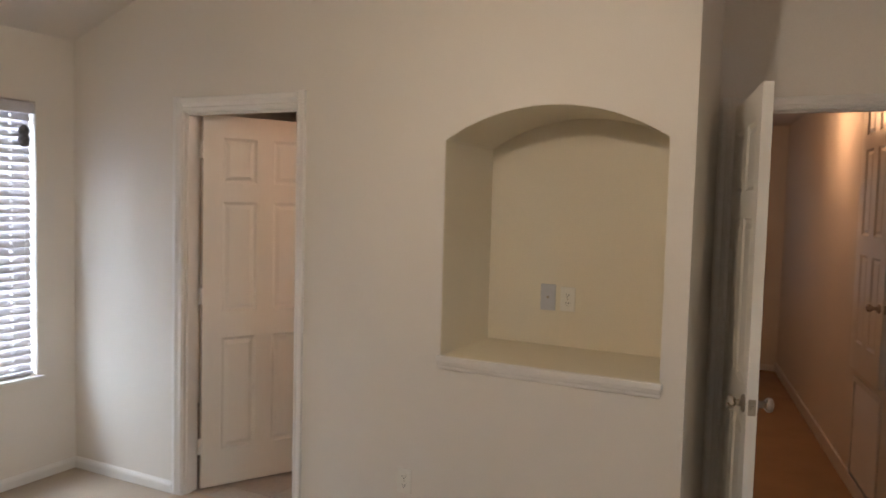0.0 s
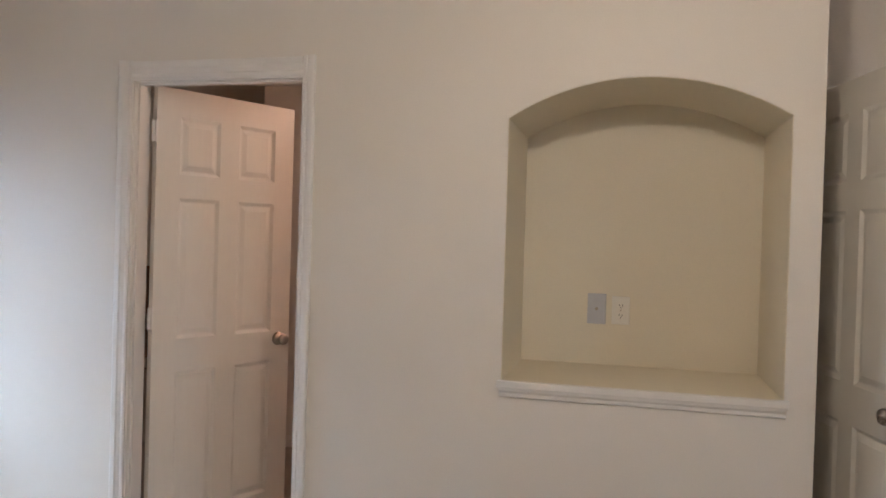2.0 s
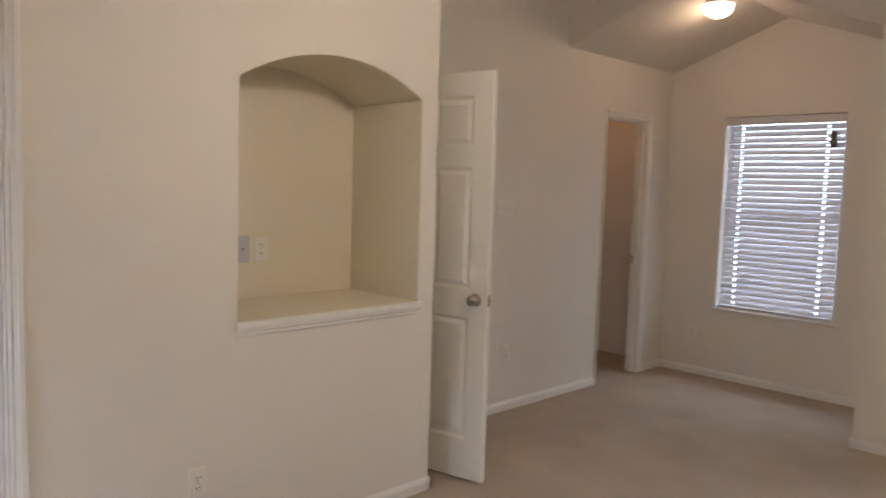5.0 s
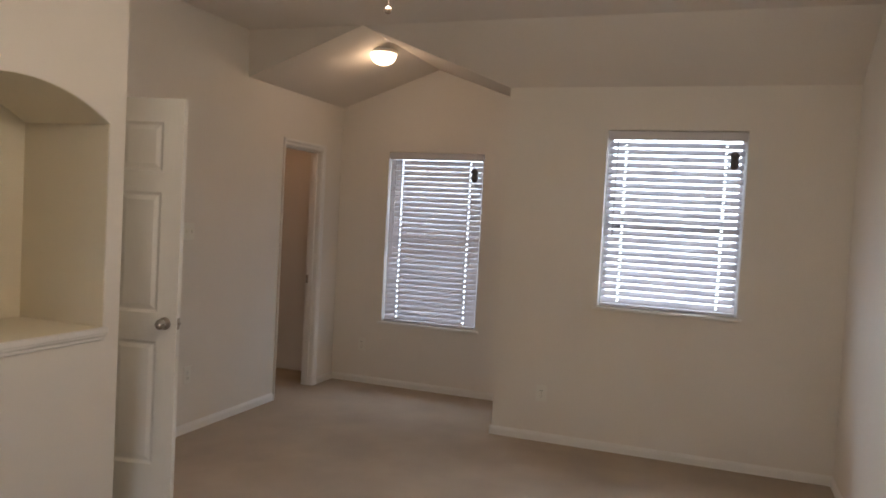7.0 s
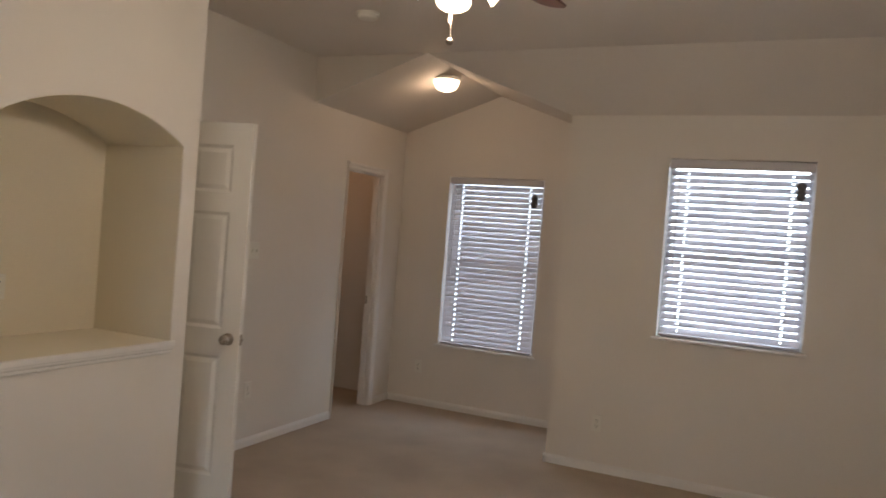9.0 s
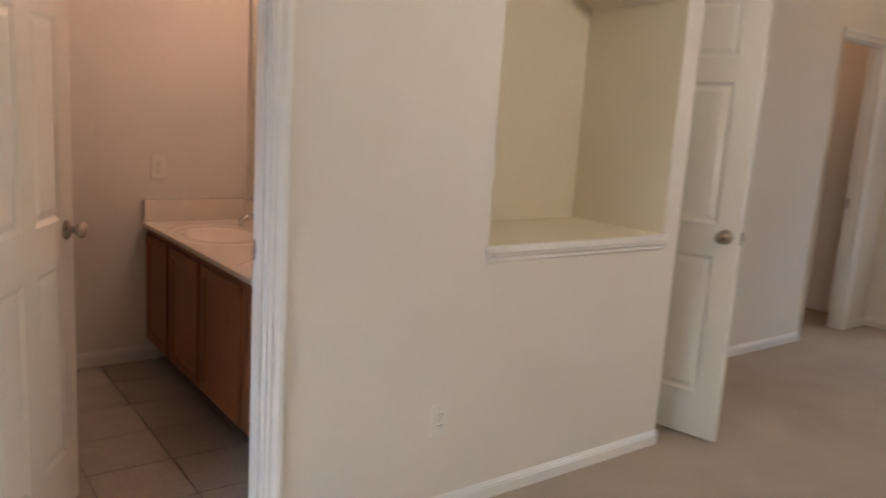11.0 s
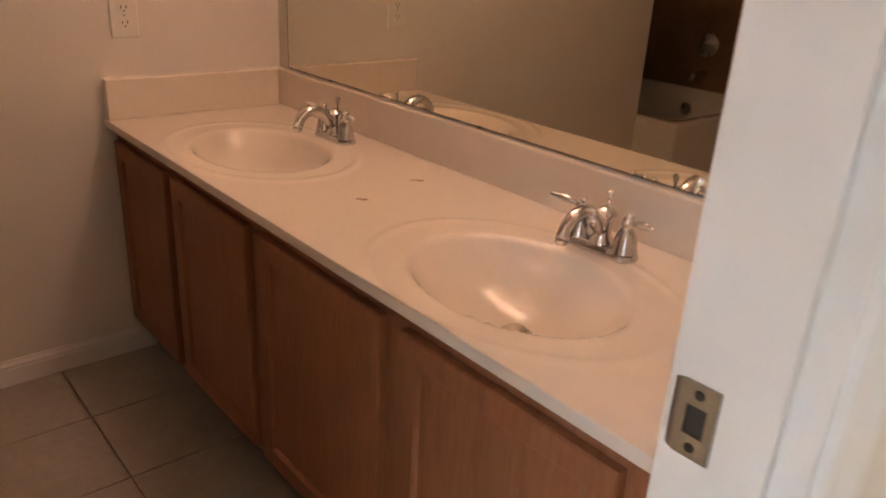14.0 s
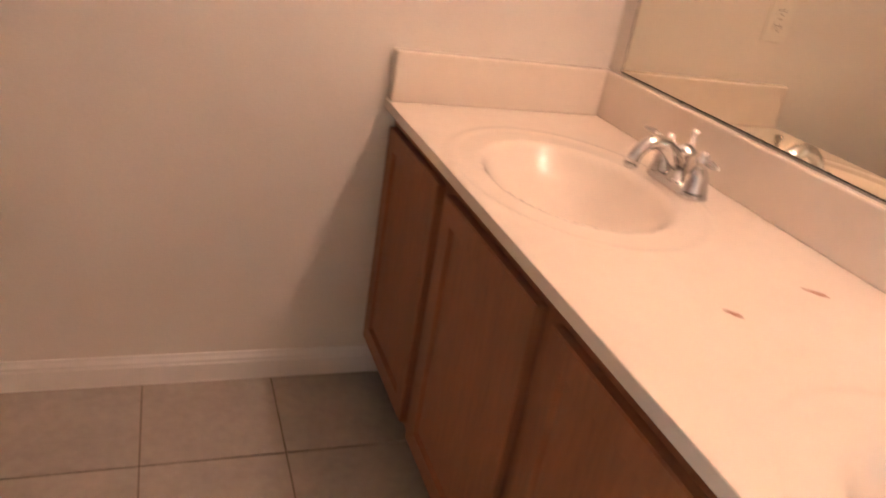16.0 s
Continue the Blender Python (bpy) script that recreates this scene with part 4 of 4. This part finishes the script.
# ---- hall ----
ang = math.degrees(math.atan2(5.25 - 0.732, 0.08 - 0.875))


def hall_point(y):
    return 0.875 + (y - 0.732) * (0.08 - 0.875) / (5.25 - 0.732)


hm = pose(hall_point(3.1), 3.1, 0, 0, 0, ang)
panel_door("door_4", hm @ pose(-1.02, 0.012, 0.70, 0, 0, 180) @ Matrix.Diagonal((1, 1, 0.8, 1)), 0.64, "closed white panelled cupboard door above the hall grille", 1, kz=0.52)
GR = thing("return_air_grille", hm @ pose(-1.35, 0, 0.36) @ pose(0, 0, 0, 0, 0, 180), "white louvred return-air grille low on the hall wall", "air grille")
gb = bmesh.new()
box(gb, -0.30, 0.30, -0.012, 0, -0.30, -0.27)
box(gb, -0.30, 0.30, -0.012, 0, 0.27, 0.30)
box(gb, -0.30, -0.27, -0.012, 0, -0.27, 0.27)
box(gb, 0.27, 0.30, -0.012, 0, -0.27, 0.27)
part("frame", gb, M_TRIM, GR)
for i in range(26):
    bm = bmesh.new()
    z = -0.26 + i * 0.0205
    prism(bm, [(-0.010, z), (-0.009, z - 0.001), (-0.001, z + 0.013), (-0.002, z + 0.014)], "x", -0.27, 0.27)
    part("louvre", bm, M_TRIM, GR)
HL = thing("hall_ceiling_light", pose(0.15, 2.6, 2.44), "lit flush glass light on the hall ceiling", "ceiling light")
part("base_ring", lathe(bmesh.new(), [(0, 0), (0.11, 0), (0.11, -0.02), (0, -0.02)]), M_PLATE, HL)
part("glass_dome", lathe(bmesh.new(), [(0.1, -0.02), (0.09, -0.06), (0.05, -0.09), (0, -0.10)]), M_DOME, HL, smooth=True)
bulb_lamp("hall_light", 0.15, 2.6, 2.22, 8, REDDISH, 0.08)

hwin = thing("window_4", Matrix(), "white vinyl window at the far end of the hall", "window", "bedroom windows", "structure")
bm = bmesh.new()
for a in ((W4[0], W4[0] + 0.035, W4[2], W4[3]), (W4[1] - 0.035, W4[1], W4[2], W4[3]), (W4[0] + 0.035, W4[1] - 0.035, W4[2], W4[2] + 0.035), (W4[0] + 0.035, W4[1] - 0.035, W4[3] - 0.035, W4[3])):
    box(bm, a[0], a[1], 5.335, 5.365, a[2], a[3])
part("window_frame", bm, M_VINYL, hwin)
part("window_sill", boxed(W4[0] - 0.02, W4[1] + 0.02, 5.225, 5.334, W4[2] - 0.02, W4[2] - 0.002, bevel=0.003), M_TRIM, hwin)
HB = thing("blind", pose((W4[0] + W4[1]) / 2, 5.29, W4[2]), "white blind, slats half open, hall end window", "window blind", "bedroom blinds")
hh = (W4[1] - W4[0]) / 2 - 0.01
part("headrail", boxed(-hh, hh, -0.025, 0.025, 1.30, 1.345), M_SLAT, HB)
hs = mesh_of("slat", boxed(-hh, hh, -0.0245, 0.0245, -0.0014, 0.0014), M_SLAT)
for i in range(28):
    ob = new("slat", hs)
    ob.parent = HB
    ob.matrix_local = pose(0, 0, 0.03 + i * 0.0455, -35, 0, 0)
area_lamp("window_daylight", pose((W4[0] + W4[1]) / 2, 5.6, 1.37, -90, 0, 0), 0.62, 1.4, 1.5, DAY)

# ---- closet ----
SHELF = thing("closet_shelf", pose(1.9, 1.86, 1.70), "white closet shelf with a hanging rod beneath", "shelf")
part("board", boxed(0.002, 1.41, 0.0, 0.338, 0, 0.018), M_TRIM, SHELF)
part("rod", tube(bmesh.new(), [(0.002, 0.05, -0.06), (1.41, 0.05, -0.06)], [0.016, 0.016], 14), M_NICKEL, SHELF)
part("cleat", boxed(0.002, 1.41, 0.320, 0.338, -0.09, -0.001), M_TRIM, SHELF)
CL = thing("closet_ceiling_light", pose(2.6, 1.3, 2.44), "bare lit bulb on the closet ceiling", "ceiling light")
part("holder", lathe(bmesh.new(), [(0, 0), (0.055, 0), (0.05, -0.03), (0.02, -0.04), (0, -0.04)]), M_PLATE, CL)
part("bulb", lathe(bmesh.new(), [(0, -0.04), (0.014, -0.045), (0.03, -0.085), (0.02, -0.115), (0, -0.122)]), M_DOME, CL, smooth=True)
bulb_lamp("closet_light", 2.6, 1.3, 2.25, 1.8, REDDISH, 0.05)


# ---- bathroom floor tiles ----
def floor_tiles():
    floor_ob = bpy.data.objects["floor_bath"]
    px, py, g = 0.303, 0.305, 0.0022
    bm = bmesh.new()
    box(bm, -px / 2 + g, px / 2 - g, -py / 2 + g, py / 2 - g, -0.003, 0.0)
    me = mesh_of("tile", bm, M_TILE)
    for i in range(-3, 9):
        for j in range(-5, 8):
            x, y = -1.832 - px * (i + 0.5), 1.748 - py * (j + 0.5)
            x0, x1, y0, y1 = x - px / 2, x + px / 2, y - py / 2, y + py / 2
            c0, c1, d0, d1 = max(x0, BWEST), min(x1, MIR), max(y0, 0.062), min(y1, BNORTH)
            if c1 - c0 < 0.02 or d1 - d0 < 0.02:
                continue
            if c1 - c0 > px - 0.001 and d1 - d0 > py - 0.001:
                ob = new("tile", me)
            else:
                ob = new("tile", mesh_of("tile", boxed(c0 - x + g, c1 - x - g, d0 - y + g, d1 - y - g, -0.003, 0.0), M_TILE))
            ob.parent = floor_ob
            ob.location = (x, y, 0.0)


floor_tiles()
